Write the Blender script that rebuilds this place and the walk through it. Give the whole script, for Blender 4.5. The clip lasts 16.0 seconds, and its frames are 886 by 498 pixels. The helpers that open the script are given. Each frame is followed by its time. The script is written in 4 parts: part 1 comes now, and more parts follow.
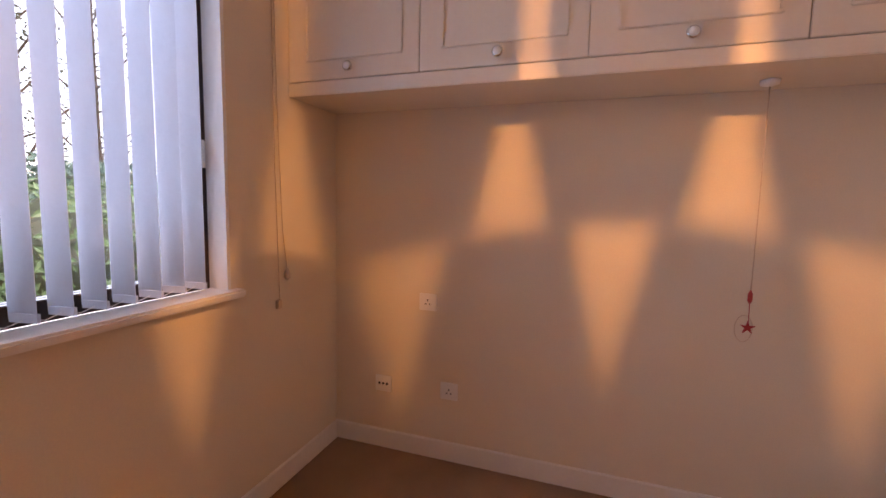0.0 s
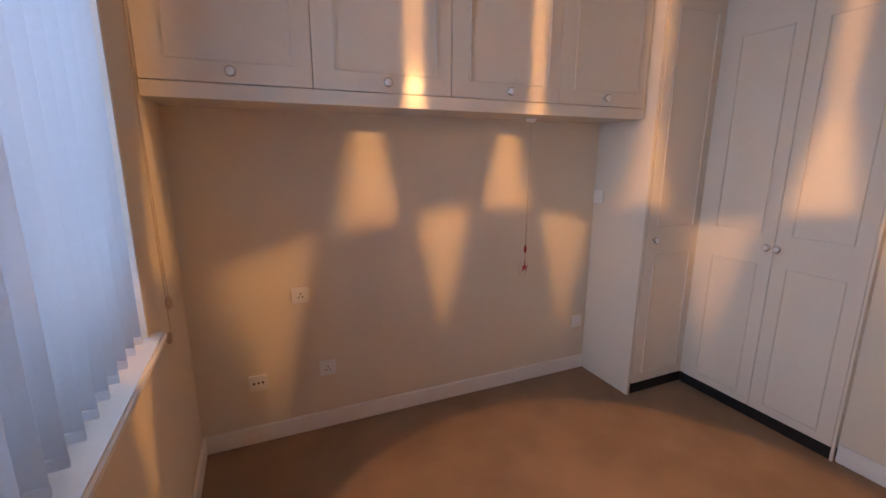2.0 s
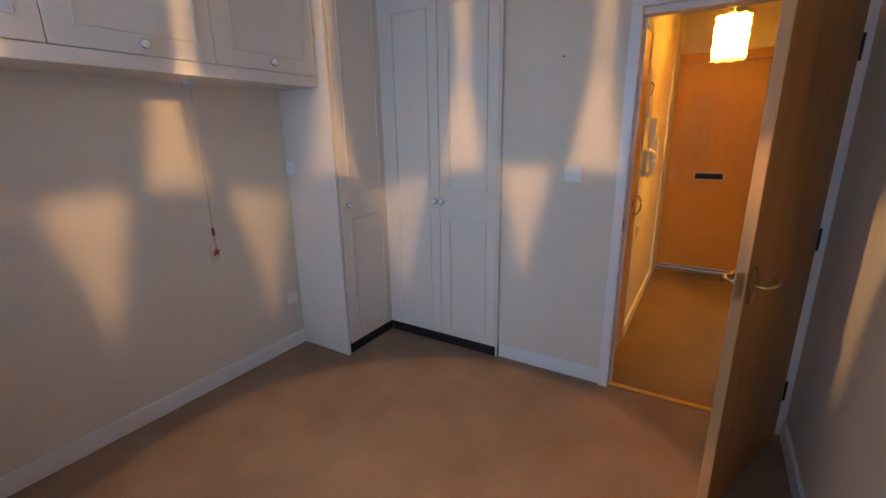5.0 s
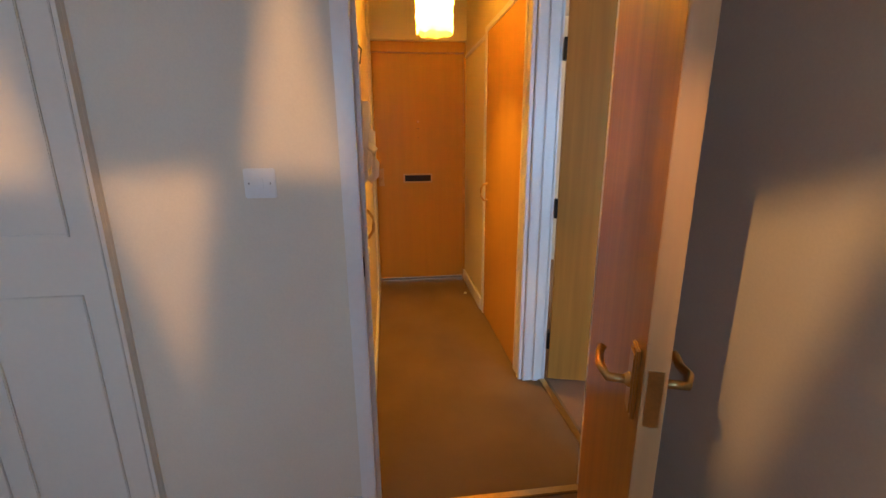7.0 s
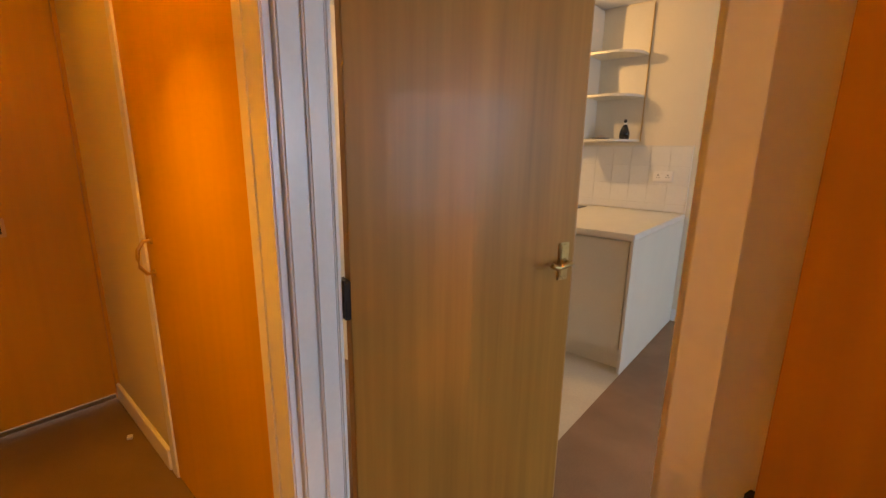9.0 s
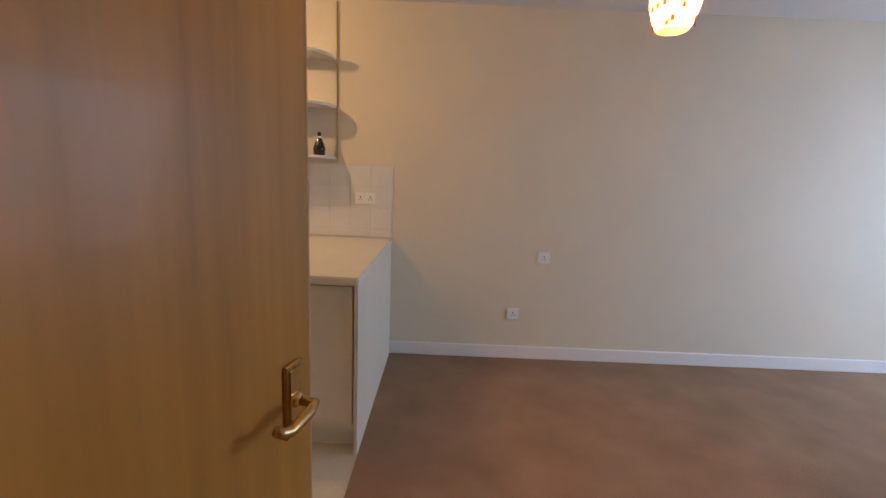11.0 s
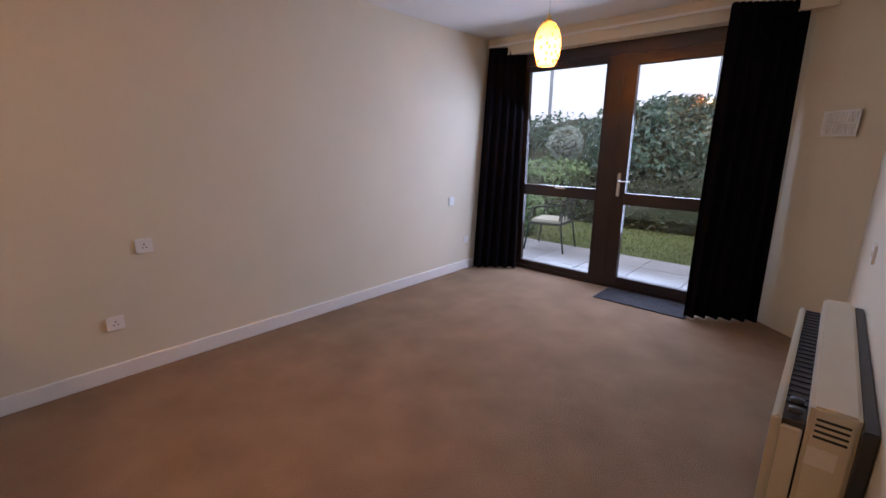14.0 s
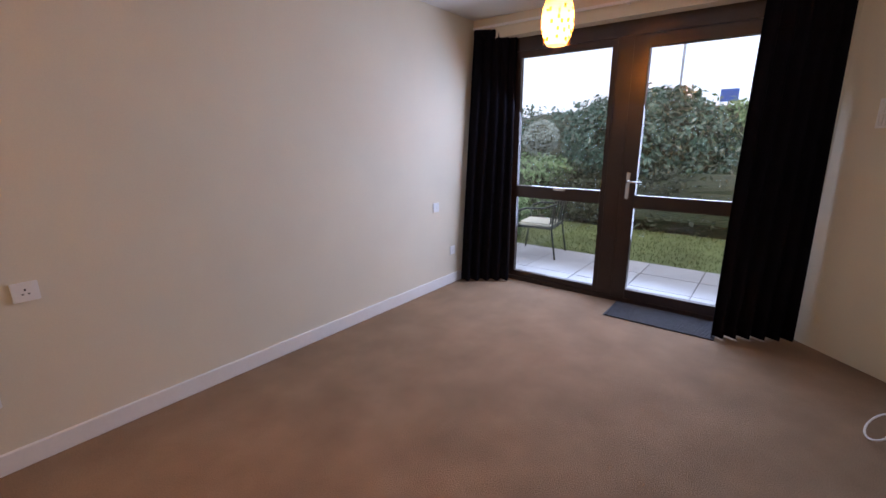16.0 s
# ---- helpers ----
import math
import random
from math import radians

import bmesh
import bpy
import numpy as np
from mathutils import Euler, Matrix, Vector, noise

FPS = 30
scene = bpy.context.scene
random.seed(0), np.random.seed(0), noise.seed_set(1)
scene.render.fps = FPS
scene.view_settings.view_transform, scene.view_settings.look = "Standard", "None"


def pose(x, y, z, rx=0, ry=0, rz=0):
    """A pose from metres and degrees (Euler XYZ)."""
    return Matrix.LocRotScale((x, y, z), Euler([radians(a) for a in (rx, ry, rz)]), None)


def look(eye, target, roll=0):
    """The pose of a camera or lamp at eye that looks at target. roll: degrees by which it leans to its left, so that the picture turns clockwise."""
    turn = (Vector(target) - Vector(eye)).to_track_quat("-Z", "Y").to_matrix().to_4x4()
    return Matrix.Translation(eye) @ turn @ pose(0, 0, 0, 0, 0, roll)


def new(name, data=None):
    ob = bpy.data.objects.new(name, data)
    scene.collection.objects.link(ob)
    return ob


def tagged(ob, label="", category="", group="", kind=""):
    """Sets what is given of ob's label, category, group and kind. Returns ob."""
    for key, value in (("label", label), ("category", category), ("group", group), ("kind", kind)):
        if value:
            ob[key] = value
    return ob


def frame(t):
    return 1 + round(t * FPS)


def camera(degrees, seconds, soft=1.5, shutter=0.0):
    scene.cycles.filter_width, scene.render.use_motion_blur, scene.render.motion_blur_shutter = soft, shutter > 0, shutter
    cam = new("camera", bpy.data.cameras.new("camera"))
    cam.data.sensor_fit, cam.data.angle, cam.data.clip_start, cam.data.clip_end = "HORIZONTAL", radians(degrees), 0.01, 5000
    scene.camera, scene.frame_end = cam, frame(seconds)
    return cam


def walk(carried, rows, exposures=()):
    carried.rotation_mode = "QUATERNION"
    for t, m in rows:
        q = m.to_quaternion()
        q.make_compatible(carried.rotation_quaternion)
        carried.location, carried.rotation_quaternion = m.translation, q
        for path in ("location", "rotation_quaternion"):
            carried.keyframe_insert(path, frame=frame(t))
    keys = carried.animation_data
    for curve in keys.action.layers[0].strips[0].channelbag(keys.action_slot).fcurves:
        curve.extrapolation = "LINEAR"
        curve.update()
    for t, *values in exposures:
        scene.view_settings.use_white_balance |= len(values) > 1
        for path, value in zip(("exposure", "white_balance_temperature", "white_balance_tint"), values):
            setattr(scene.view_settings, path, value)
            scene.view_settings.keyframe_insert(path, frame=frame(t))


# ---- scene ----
cam = camera(91.8, 16.0)
PATH = [
    (0, (1.27, -1.967, 1.279), (0.629, -0.083, 1.081), 1.2),
    (0.5, (0.901, -1.943, 1.279), (0.816, 0.045, 1.075), 1.2),
    (1, (0.627, -1.965, 1.337), (1.139, -0.057, 1.03), -0.2),
    (1.5, (0.463, -2.154, 1.451), (1.219, -0.345, 1.055), 0.9),
    (2, (0.359, -2.293, 1.531), (1.137, -0.5, 1.104), 0.2),
    (2.5, (0.333, -2.35, 1.536), (1.118, -0.562, 1.104), -0.9),
    (3, (0.354, -2.345, 1.534), (1.296, -0.642, 1.075), -1.3),
    (3.5, (0.376, -2.358, 1.52), (1.547, -0.81, 1.037), -1.1),
    (4, (0.422, -2.382, 1.516), (1.744, -0.967, 1.015), -1.4),
    (4.5, (0.488, -2.415, 1.495), (1.96, -1.161, 0.985), -1.6),
    (5, (0.558, -2.395, 1.48), (2.199, -1.382, 0.95), -0.9),
    (5.2, (0.6, -2.373, 1.484), (2.3, -1.466, 0.948), -0.9),
    (7.3, (1.907, -2.114, 1.355), (3.804, -2.507, 0.86), -0.2),
    (7.5, (2.063, -2.122, 1.353), (3.943, -2.602, 0.864), 0.0),
    (8, (2.414, -2.162, 1.357), (4.232, -2.851, 0.889), 0.3),
    (8.2, (2.556, -2.185, 1.354), (4.328, -2.992, 0.896), 0.3),
    (10.3, (3.329, -2.804, 1.388), (3.97, -4.663, 1.024), 2.0),
    (10.5, (3.334, -2.867, 1.383), (3.826, -4.771, 1.022), 2.0),
    (11, (3.338, -3.059, 1.382), (3.335, -5.029, 1.038), 2.4),
    (11.5, (3.295, -3.178, 1.382), (2.819, -5.092, 1.051), 2.3),
    (12, (3.28, -3.212, 1.405), (2.477, -5.009, 1.049), 1.9),
    (12.5, (3.278, -3.193, 1.404), (2.215, -4.84, 1.011), 1.6),
    (13, (3.272, -3.186, 1.416), (2.02, -4.683, 0.98), 1.2),
    (13.5, (3.258, -3.159, 1.418), (1.894, -4.548, 0.957), 0.7),
    (14, (3.245, -3.149, 1.415), (1.803, -4.45, 0.939), 0.5),
    (14.5, (3.216, -3.187, 1.395), (1.706, -4.397, 0.889), 0.4),
    (15, (3.082, -3.324, 1.374), (1.533, -4.476, 0.852), 0.3),
    (15.5, (2.94, -3.487, 1.399), (1.4, -4.651, 0.877), -0.2),
    (16, (2.862, -3.695, 1.429), (1.329, -4.881, 0.935), -0.2),
]
EXPOSURES = [(0, 0.5, 8700, 44), (1.0, 0.6, 8200, 36), (2.0, 0.4, 7300, 28), (3.0, 0.3, 7500, 30), (3.5, 0.35, 7100, 24), (4.0, 0.35, 6200, 15), (5.0, 0.3, 5700, 11), (7.3, 0.1, 6500, 14), (8.2, 0.05, 8200, 18), (10.3, -0.25, 7300, 26), (11.5, -0.55, 6900, 25), (12.0, -0.95, 6900, 27), (12.6, -1.15, 7200, 34), (13.5, -0.8, 7500, 38), (14.5, -0.65, 7600, 38), (16.0, -0.55, 7500, 37)]
ROWS = PATH + [(9.25, (3.06, -2.46, 1.37), (4.13, -4.08, 0.94), 1.2)]
ROWS.sort()
walk(cam, [(t, look(eye, target, roll)) for t, eye, target, roll in ROWS], EXPOSURES)

# ---- world and large lights ----
world = bpy.data.worlds.new("dusk_sky")
scene.world = world
world.use_nodes = True
wn = world.node_tree.nodes
sky = wn.new("ShaderNodeTexSky")
sky.sky_type = "NISHITA"
sky.sun_disc = False
sky.sun_elevation = radians(48)
sky.sun_rotation = radians(57)
sky.dust_density = 3.0
soften = wn.new("ShaderNodeMixRGB")
soften.inputs[0].default_value = 0.55
soften.inputs[2].default_value = (17.0, 22.0, 27.0, 1)
world.node_tree.links.new(sky.outputs[0], soften.inputs[1])
world.node_tree.links.new(soften.outputs[0], wn["Background"].inputs[0])
wn["Background"].inputs[1].default_value = 0.15

sun_data = bpy.data.lights.new("sun", "SUN")
sun_data.energy = 2.2
sun_data.angle = radians(20)
sun_data.color = (0.9, 0.95, 1.0)
sun = new("sun", sun_data)
sun.matrix_world = look((8, 4, 20), (-6, -5, 0))


def bulb(name, where, watts, colour=(1.0, 0.62, 0.28), radius=0.03):
    data = bpy.data.lights.new(name, "POINT")
    data.energy, data.color, data.shadow_soft_size = watts, colour, radius
    ob = new(name, data)
    ob.location = where
    return ob


def sky_area(name, where, target, w, h, watts):
    data = bpy.data.lights.new(name, "AREA")
    data.shape, data.size, data.size_y, data.energy, data.color = "RECTANGLE", w, h, watts, (0.42, 0.66, 1.0)
    ob = new(name, data)
    ob.matrix_world = look(where, target)
    return ob


bulb("bedroom_bulb", (1.5, -1.6, 2.03), 52, (1.0, 0.54, 0.18), 0.003)
bulb("hall_bulb", (4.22, -2.405, 2.05), 62, (1.0, 0.47, 0.035), 0.05)
bulb("living_bulb", (2.46, -4.90, 2.085), 32, (1.0, 0.48, 0.12))
bulb("living_bulb", (0.20, -4.88, 2.085), 22, (1.0, 0.48, 0.12))
bulb("kitchen_bulb", (4.9, -5.25, 2.28), 31, (1.0, 0.66, 0.28), 0.03)
sky_area("patio_daylight", (-1.3, -4.85, 1.25), (1.0, -4.85, -0.25), 1.9, 2.0, 145)
sky_area("bedroom_daylight", (-0.24, -1.5, 1.55), (3, -1.5, 1.2), 1.5, 1.1, 24)

# ---- materials ----


def mat(name, colour, rough=0.6, vary=0.08, scale=6.0, fine=120.0, bump=0.05, metal=0.0, spec=0.5, stretch=(1, 1, 1), coat=0.0, per_piece=0.0, dist=0.002):
    m = bpy.data.materials.new(name)
    m.use_nodes = True
    n, l = m.node_tree.nodes, m.node_tree.links
    b = n["Principled BSDF"]
    b.inputs["Roughness"].default_value = rough
    b.inputs["Metallic"].default_value = metal
    b.inputs["Specular IOR Level"].default_value = spec
    b.inputs["Coat Weight"].default_value = coat
    tc, mp = n.new("ShaderNodeTexCoord"), n.new("ShaderNodeMapping")
    mp.inputs["Scale"].default_value = stretch
    l.new(tc.outputs["Object"], mp.inputs["Vector"])
    big, small = n.new("ShaderNodeTexNoise"), n.new("ShaderNodeTexNoise")
    big.inputs["Scale"].default_value, big.inputs["Detail"].default_value = scale, 4
    small.inputs["Scale"].default_value, small.inputs["Detail"].default_value = fine, 3
    for t in (big, small):
        l.new(mp.outputs[0], t.inputs["Vector"])
    add = n.new("ShaderNodeMath")
    add.operation = "ADD"
    l.new(big.outputs[0], add.inputs[0])
    l.new(small.outputs[0], add.inputs[1])
    ramp = n.new("ShaderNodeMapRange")
    ramp.inputs["From Min"].default_value, ramp.inputs["From Max"].default_value = 0.65, 1.35
    ramp.inputs["To Min"].default_value, ramp.inputs["To Max"].default_value = 1 - vary, 1 + vary
    l.new(add.outputs[0], ramp.inputs["Value"])
    last = ramp.outputs[0]
    if per_piece:
        info, pr, mul = n.new("ShaderNodeObjectInfo"), n.new("ShaderNodeMapRange"), n.new("ShaderNodeMath")
        pr.inputs["To Min"].default_value, pr.inputs["To Max"].default_value = 1 - per_piece, 1 + per_piece
        l.new(info.outputs["Random"], pr.inputs["Value"])
        mul.operation = "MULTIPLY"
        l.new(last, mul.inputs[0])
        l.new(pr.outputs[0], mul.inputs[1])
        last = mul.outputs[0]
    scalev = n.new("ShaderNodeVectorMath")
    scalev.operation = "SCALE"
    scalev.inputs[0].default_value = colour
    l.new(last, scalev.inputs["Scale"])
    l.new(scalev.outputs[0], b.inputs["Base Color"])
    if bump:
        bp = n.new("ShaderNodeBump")
        bp.inputs["Strength"].default_value, bp.inputs["Distance"].default_value = bump, dist
        l.new(add.outputs[0], bp.inputs["Height"])
        l.new(bp.outputs[0], b.inputs["Normal"])
    return m


def glass_mat(name):
    m = bpy.data.materials.new(name)
    m.use_nodes = True
    n, l = m.node_tree.nodes, m.node_tree.links
    tr, gl, mix, fr = n.new("ShaderNodeBsdfTransparent"), n.new("ShaderNodeBsdfGlossy"), n.new("ShaderNodeMixShader"), n.new("ShaderNodeFresnel")
    gl.inputs["Roughness"].default_value = 0.02
    tr.inputs["Color"].default_value = (0.93, 0.96, 0.96, 1)
    l.new(fr.outputs[0], mix.inputs[0])
    l.new(tr.outputs[0], mix.inputs[1])
    l.new(gl.outputs[0], mix.inputs[2])
    l.new(mix.outputs[0], n["Material Output"].inputs[0])
    return m


def shade_mat(name, colour, trans=0.6, glow=0.0, vary=0.25):
    m = mat(name, colour, 0.5, vary, 40.0, 90.0, 0.1)
    n, l = m.node_tree.nodes, m.node_tree.links
    tl, mix = n.new("ShaderNodeBsdfTranslucent"), n.new("ShaderNodeMixShader")
    tl.inputs["Color"].default_value = (*colour, 1)
    mix.inputs[0].default_value = trans
    l.new(n["Principled BSDF"].outputs[0], mix.inputs[1])
    l.new(tl.outputs[0], mix.inputs[2])
    l.new(mix.outputs[0], n["Material Output"].inputs[0])
    if glow:
        n["Principled BSDF"].inputs["Emission Color"].default_value = (*colour, 1)
        n["Principled BSDF"].inputs["Emission Strength"].default_value = glow
    return m


def wood_mat(name, colour, rough=0.42, vary=0.16, coat=0.04):
    return mat(name, colour, rough, vary, 1.6, 6.0, 0.04, spec=0.28, stretch=(5.0, 5.0, 0.22), coat=coat, dist=0.001)


M_WALL = mat("magnolia_emulsion", (0.76, 0.68, 0.55), 0.75, 0.04, 3.0, 160.0, 0.12)
M_LWALL = mat("pale_emulsion", (0.76, 0.68, 0.53), 0.75, 0.04, 2.5, 160.0, 0.12)
# cream hall paint; the lamp's yellow cast is mixed into its colour
M_HALL = mat("lamp_yellowed_emulsion", (0.80, 0.70, 0.40), 0.7, 0.04, 3.0, 160.0, 0.12)
M_CEIL = mat("ceiling_paint", (0.80, 0.79, 0.76), 0.85, 0.03, 3.0, 90.0, 0.25)
M_GLOSS = mat("white_gloss_paint", (0.85, 0.83, 0.79), 0.28, 0.03, 5.0, 60.0, 0.04)
M_CAB = mat("cream_cabinet_foil", (0.80, 0.74, 0.64), 0.22, 0.02, 4.0, 70.0, 0.03)
M_CARPET = mat("taupe_carpet", (0.30, 0.195, 0.125), 0.95, 0.27, 3.2, 200.0, 0.8, spec=0.15, dist=0.007)
M_HCARPET = mat("hall_carpet", (0.21, 0.14, 0.075), 0.95, 0.18, 2.6, 260.0, 0.7, spec=0.15, dist=0.006)
M_VINYL = mat("cream_vinyl", (0.62, 0.56, 0.44), 0.4, 0.08, 5.0, 80.0, 0.03)
M_OAK = wood_mat("varnished_oak", (0.47, 0.21, 0.040), 0.36, 0.18)
M_OAKD = wood_mat("honey_oak", (0.62, 0.33, 0.05), 0.42, 0.05)
M_EDGE = wood_mat("door_edge_lipping", (0.60, 0.36, 0.16), 0.45, 0.12)
M_BRASS = mat("aged_brass", (0.62, 0.42, 0.17), 0.28, 0.12, 30.0, 200.0, 0.05, metal=1.0)
M_CHROME = mat("chrome", (0.75, 0.74, 0.72), 0.15, 0.03, 30.0, 200.0, 0.0, metal=1.0)
M_BLACKMETAL = mat("dark_hinge_metal", (0.03, 0.025, 0.02), 0.4, 0.2, 40.0, 200.0, 0.05, metal=0.6)
M_PLASTIC = mat("white_plastic", (0.86, 0.85, 0.82), 0.35, 0.02, 20.0, 120.0, 0.0)
M_HOLE = mat("dark_slot", (0.02, 0.02, 0.02), 0.6, 0.1)
M_PLINTH = mat("black_plinth", (0.015, 0.012, 0.012), 0.5, 0.2, 10, 90)
M_FRAME = mat("dark_brown_frame", (0.028, 0.014, 0.010), 0.32, 0.2, 4.0, 60.0, 0.05)
M_VELVET = mat("black_velvet", (0.006, 0.005, 0.007), 0.95, 0.3, 8.0, 200.0, 0.4, spec=0.05)
M_BLIND = shade_mat("white_blind_fabric", (0.80, 0.84, 0.89), 0.5, 0.0, 0.04)
M_GLASS = glass_mat("window_glass")
M_WORKTOP = mat("cream_laminate", (0.74, 0.70, 0.60), 0.32, 0.05, 8.0, 260.0, 0.03)
M_UNIT = mat("cream_kitchen_unit", (0.72, 0.67, 0.55), 0.4, 0.03, 5.0, 90.0, 0.03)
M_TILE = mat("white_glazed_tile", (0.78, 0.77, 0.72), 0.15, 0.03, 9.0, 60.0, 0.03, per_piece=0.03)
M_GROUT = mat("grey_grout", (0.70, 0.68, 0.62), 0.9, 0.1)
M_HOB = mat("black_hob_glass", (0.012, 0.012, 0.013), 0.08, 0.05)
M_STEEL = mat("brushed_steel", (0.5, 0.49, 0.47), 0.3, 0.06, 20.0, 200.0, 0.03, metal=1.0)
M_RED = mat("red_plastic", (0.45, 0.03, 0.03), 0.35, 0.1)
M_CORD = mat("beige_cord", (0.62, 0.50, 0.38), 0.8, 0.1)
M_HEATER = mat("beige_enamel", (0.66, 0.60, 0.48), 0.38, 0.04, 6.0, 90.0, 0.03)
M_HDARK = mat("dark_grey_grille", (0.035, 0.04, 0.05), 0.4, 0.15, 30.0, 90.0, 0.05)
M_PAPER = mat("paper_label", (0.78, 0.76, 0.70), 0.8, 0.05)
M_MAT = mat("charcoal_ribbed_mat", (0.055, 0.06, 0.07), 0.9, 0.25, 20.0, 200.0, 0.5)
M_SHADE = shade_mat("pleated_ivory_shade", (0.95, 0.86, 0.70), 0.88)
M_AMBER = shade_mat("amber_mosaic_glass", (0.95, 0.66, 0.34), 0.85, 0.1)
M_LITSHADE = shade_mat("frilled_white_shade", (0.95, 0.82, 0.55), 0.85, 0.3)
M_BULB = bpy.data.materials.new("lit_bulb")
M_BULB.use_nodes = True
M_BULB.node_tree.nodes["Principled BSDF"].inputs["Emission Color"].default_value = (1, 0.8, 0.5, 1)
M_BULB.node_tree.nodes["Principled BSDF"].inputs["Emission Strength"].default_value = 9

# ---- mesh helpers ----


def add_box(bm, x0, x1, y0, y1, z0, z1, bevel=0.0):
    r = bmesh.ops.create_cube(bm, size=1.0, matrix=Matrix.LocRotScale(((x0 + x1) / 2, (y0 + y1) / 2, (z0 + z1) / 2), None, (abs(x1 - x0), abs(y1 - y0), abs(z1 - z0))))
    if bevel:
        edges = list({e for v in r["verts"] for e in v.link_edges})
        bmesh.ops.bevel(bm, geom=edges, offset=bevel, segments=2, affect="EDGES")
    return bm


def box(x0, x1, y0, y1, z0, z1, bevel=0.0):
    return add_box(bmesh.new(), x0, x1, y0, y1, z0, z1, bevel)


def boxes(*spans, bevel=0.0):
    bm = bmesh.new()
    for s in spans:
        add_box(bm, *s, bevel=bevel)
    return bm


def lathe(profile, seg=24, axis="Z"):
    """A turned shape from (radius, height) pairs."""
    bm = bmesh.new()
    rings = []
    for r, h in profile:
        ring = []
        for k in range(seg):
            a = 2 * math.pi * k / seg
            p = (r * math.cos(a), r * math.sin(a), h)
            if axis == "Y":
                p = (p[0], -p[2], p[1])
            if axis == "X":
                p = (-p[2], p[0], p[1])
            ring.append(bm.verts.new(p))
        rings.append(ring)
    for a, b in zip(rings, rings[1:]):
        for k in range(seg):
            bm.faces.new((a[k], a[(k + 1) % seg], b[(k + 1) % seg], b[k]))
    for ring in (rings[0], rings[-1]):
        if profile[0 if ring is rings[0] else -1][0] > 1e-4:
            bm.faces.new(ring)
    bmesh.ops.recalc_face_normals(bm, faces=bm.faces)
    for f in bm.faces:
        f.smooth = True
    return bm


def tube(points, radius, seg=8):
    """A bent round bar through the points."""
    bm = bmesh.new()
    pts = [Vector(p) for p in points]
    rings = []
    for i, p in enumerate(pts):
        d = (pts[min(i + 1, len(pts) - 1)] - pts[max(i - 1, 0)]).normalized()
        q = d.to_track_quat("Z", "Y")
        rings.append([bm.verts.new(p + q @ Vector((radius * math.cos(2 * math.pi * k / seg), radius * math.sin(2 * math.pi * k / seg), 0))) for k in range(seg)])
    for a, b in zip(rings, rings[1:]):
        for k in range(seg):
            bm.faces.new((a[k], a[(k + 1) % seg], b[(k + 1) % seg], b[k]))
    bm.faces.new(rings[0])
    bm.faces.new(rings[-1])
    bmesh.ops.recalc_face_normals(bm, faces=bm.faces)
    for f in bm.faces:
        f.smooth = True
    return bm


def to_mesh(name, bm, material):
    me = bpy.data.meshes.new(name)
    bm.to_mesh(me)
    bm.free()
    me.materials.append(material)
    return me


def part(name, bm, material, parent, label=""):
    ob = new(name, to_mesh(name, bm, material))
    ob.parent = parent
    if label:
        ob["label"] = label
    return ob


def piece(name, me, parent, where, turn=0.0):
    ob = new(name, me)
    ob.parent = parent
    ob.location = where
    ob.rotation_euler = (0, 0, turn)
    return ob


def thing(name, label, category, m=None, group="", kind=""):
    ob = new(name)
    if m is not None:
        ob.matrix_world = m
    return tagged(ob, label, category, group, kind)


def solid(name, bm, material, label, category, kind="structure"):
    return tagged(new(name, to_mesh(name, bm, material)), label, category, "", kind)


# ---- large structure ----
H = 2.52
BS = -2.87          # bedroom south wall
LN = -2.96          # living room north face
HN = -1.998         # hallway north face
HS = -2.845         # hallway south face
LS = -6.205         # living room south wall
LW = -1.00          # patio wall inner face
# the second bedroom slab is unseen, added under the wardrobes against light leaks
solid("floor_bedroom", boxes((-0.3, 2.99, BS, 0.1, -0.12, 0), (2.99, 3.7, -1.9, 0.1, -0.12, 0)), M_CARPET, "taupe cut pile bedroom carpet with faint tread marks", "floor")
solid("floor_hall", boxes((2.99, 5.9, -2.995, -1.9, -0.12, 0)), M_HCARPET, "tan hallway carpet", "floor")
solid("floor_living", boxes((-1.02, 3.715, LS - 0.1, -2.995, -0.12, 0), (3.715, 6.4, -3.95, -2.995, -0.12, 0)), M_CARPET, "taupe cut pile living room carpet with pale scuffs", "floor")
solid("floor_kitchen", boxes((3.715, 6.4, LS - 0.1, -3.95, -0.12, -0.002)), M_VINYL, "cream vinyl kitchen floor", "floor")
solid("ceiling", boxes((-1.3, 6.5, LS - 0.12, 0.12, H, H + 0.15)), M_CEIL, "white painted ceiling", "ceiling")

solid("wall_bedroom_north", box(-0.3, 3.7, 0, 0.12, 0, H), M_WALL, "cream painted bedroom wall", "wall")
# unseen boxes added to keep sky light out of the wardrobe gaps
solid("wall_leak_stop", boxes((3.45, 3.57, -1.92, 0, 0, H), (3.071, 3.45, -1.45, -1.325, 0, H)), M_WALL, "unseen wall added behind the fitted wardrobes to stop light leaks", "wall")
solid("wall_bedroom_west", boxes((-0.3, 0, -0.71, 0, 0, H), (-0.3, 0, -2.3, -0.71, 0, 0.93), (-0.3, 0, -2.3, -0.71, 2.2, H), (-0.3, 0, BS, -2.3, 0, H)), M_WALL, "cream painted window wall", "wall")
solid("wall_bedroom_east", boxes((2.99, 3.07, -2.005, -1.325, 0, H), (2.99, 3.07, HS, -2.005, 2.03, H)), M_WALL, "cream painted wall round the bedroom doorway", "wall")
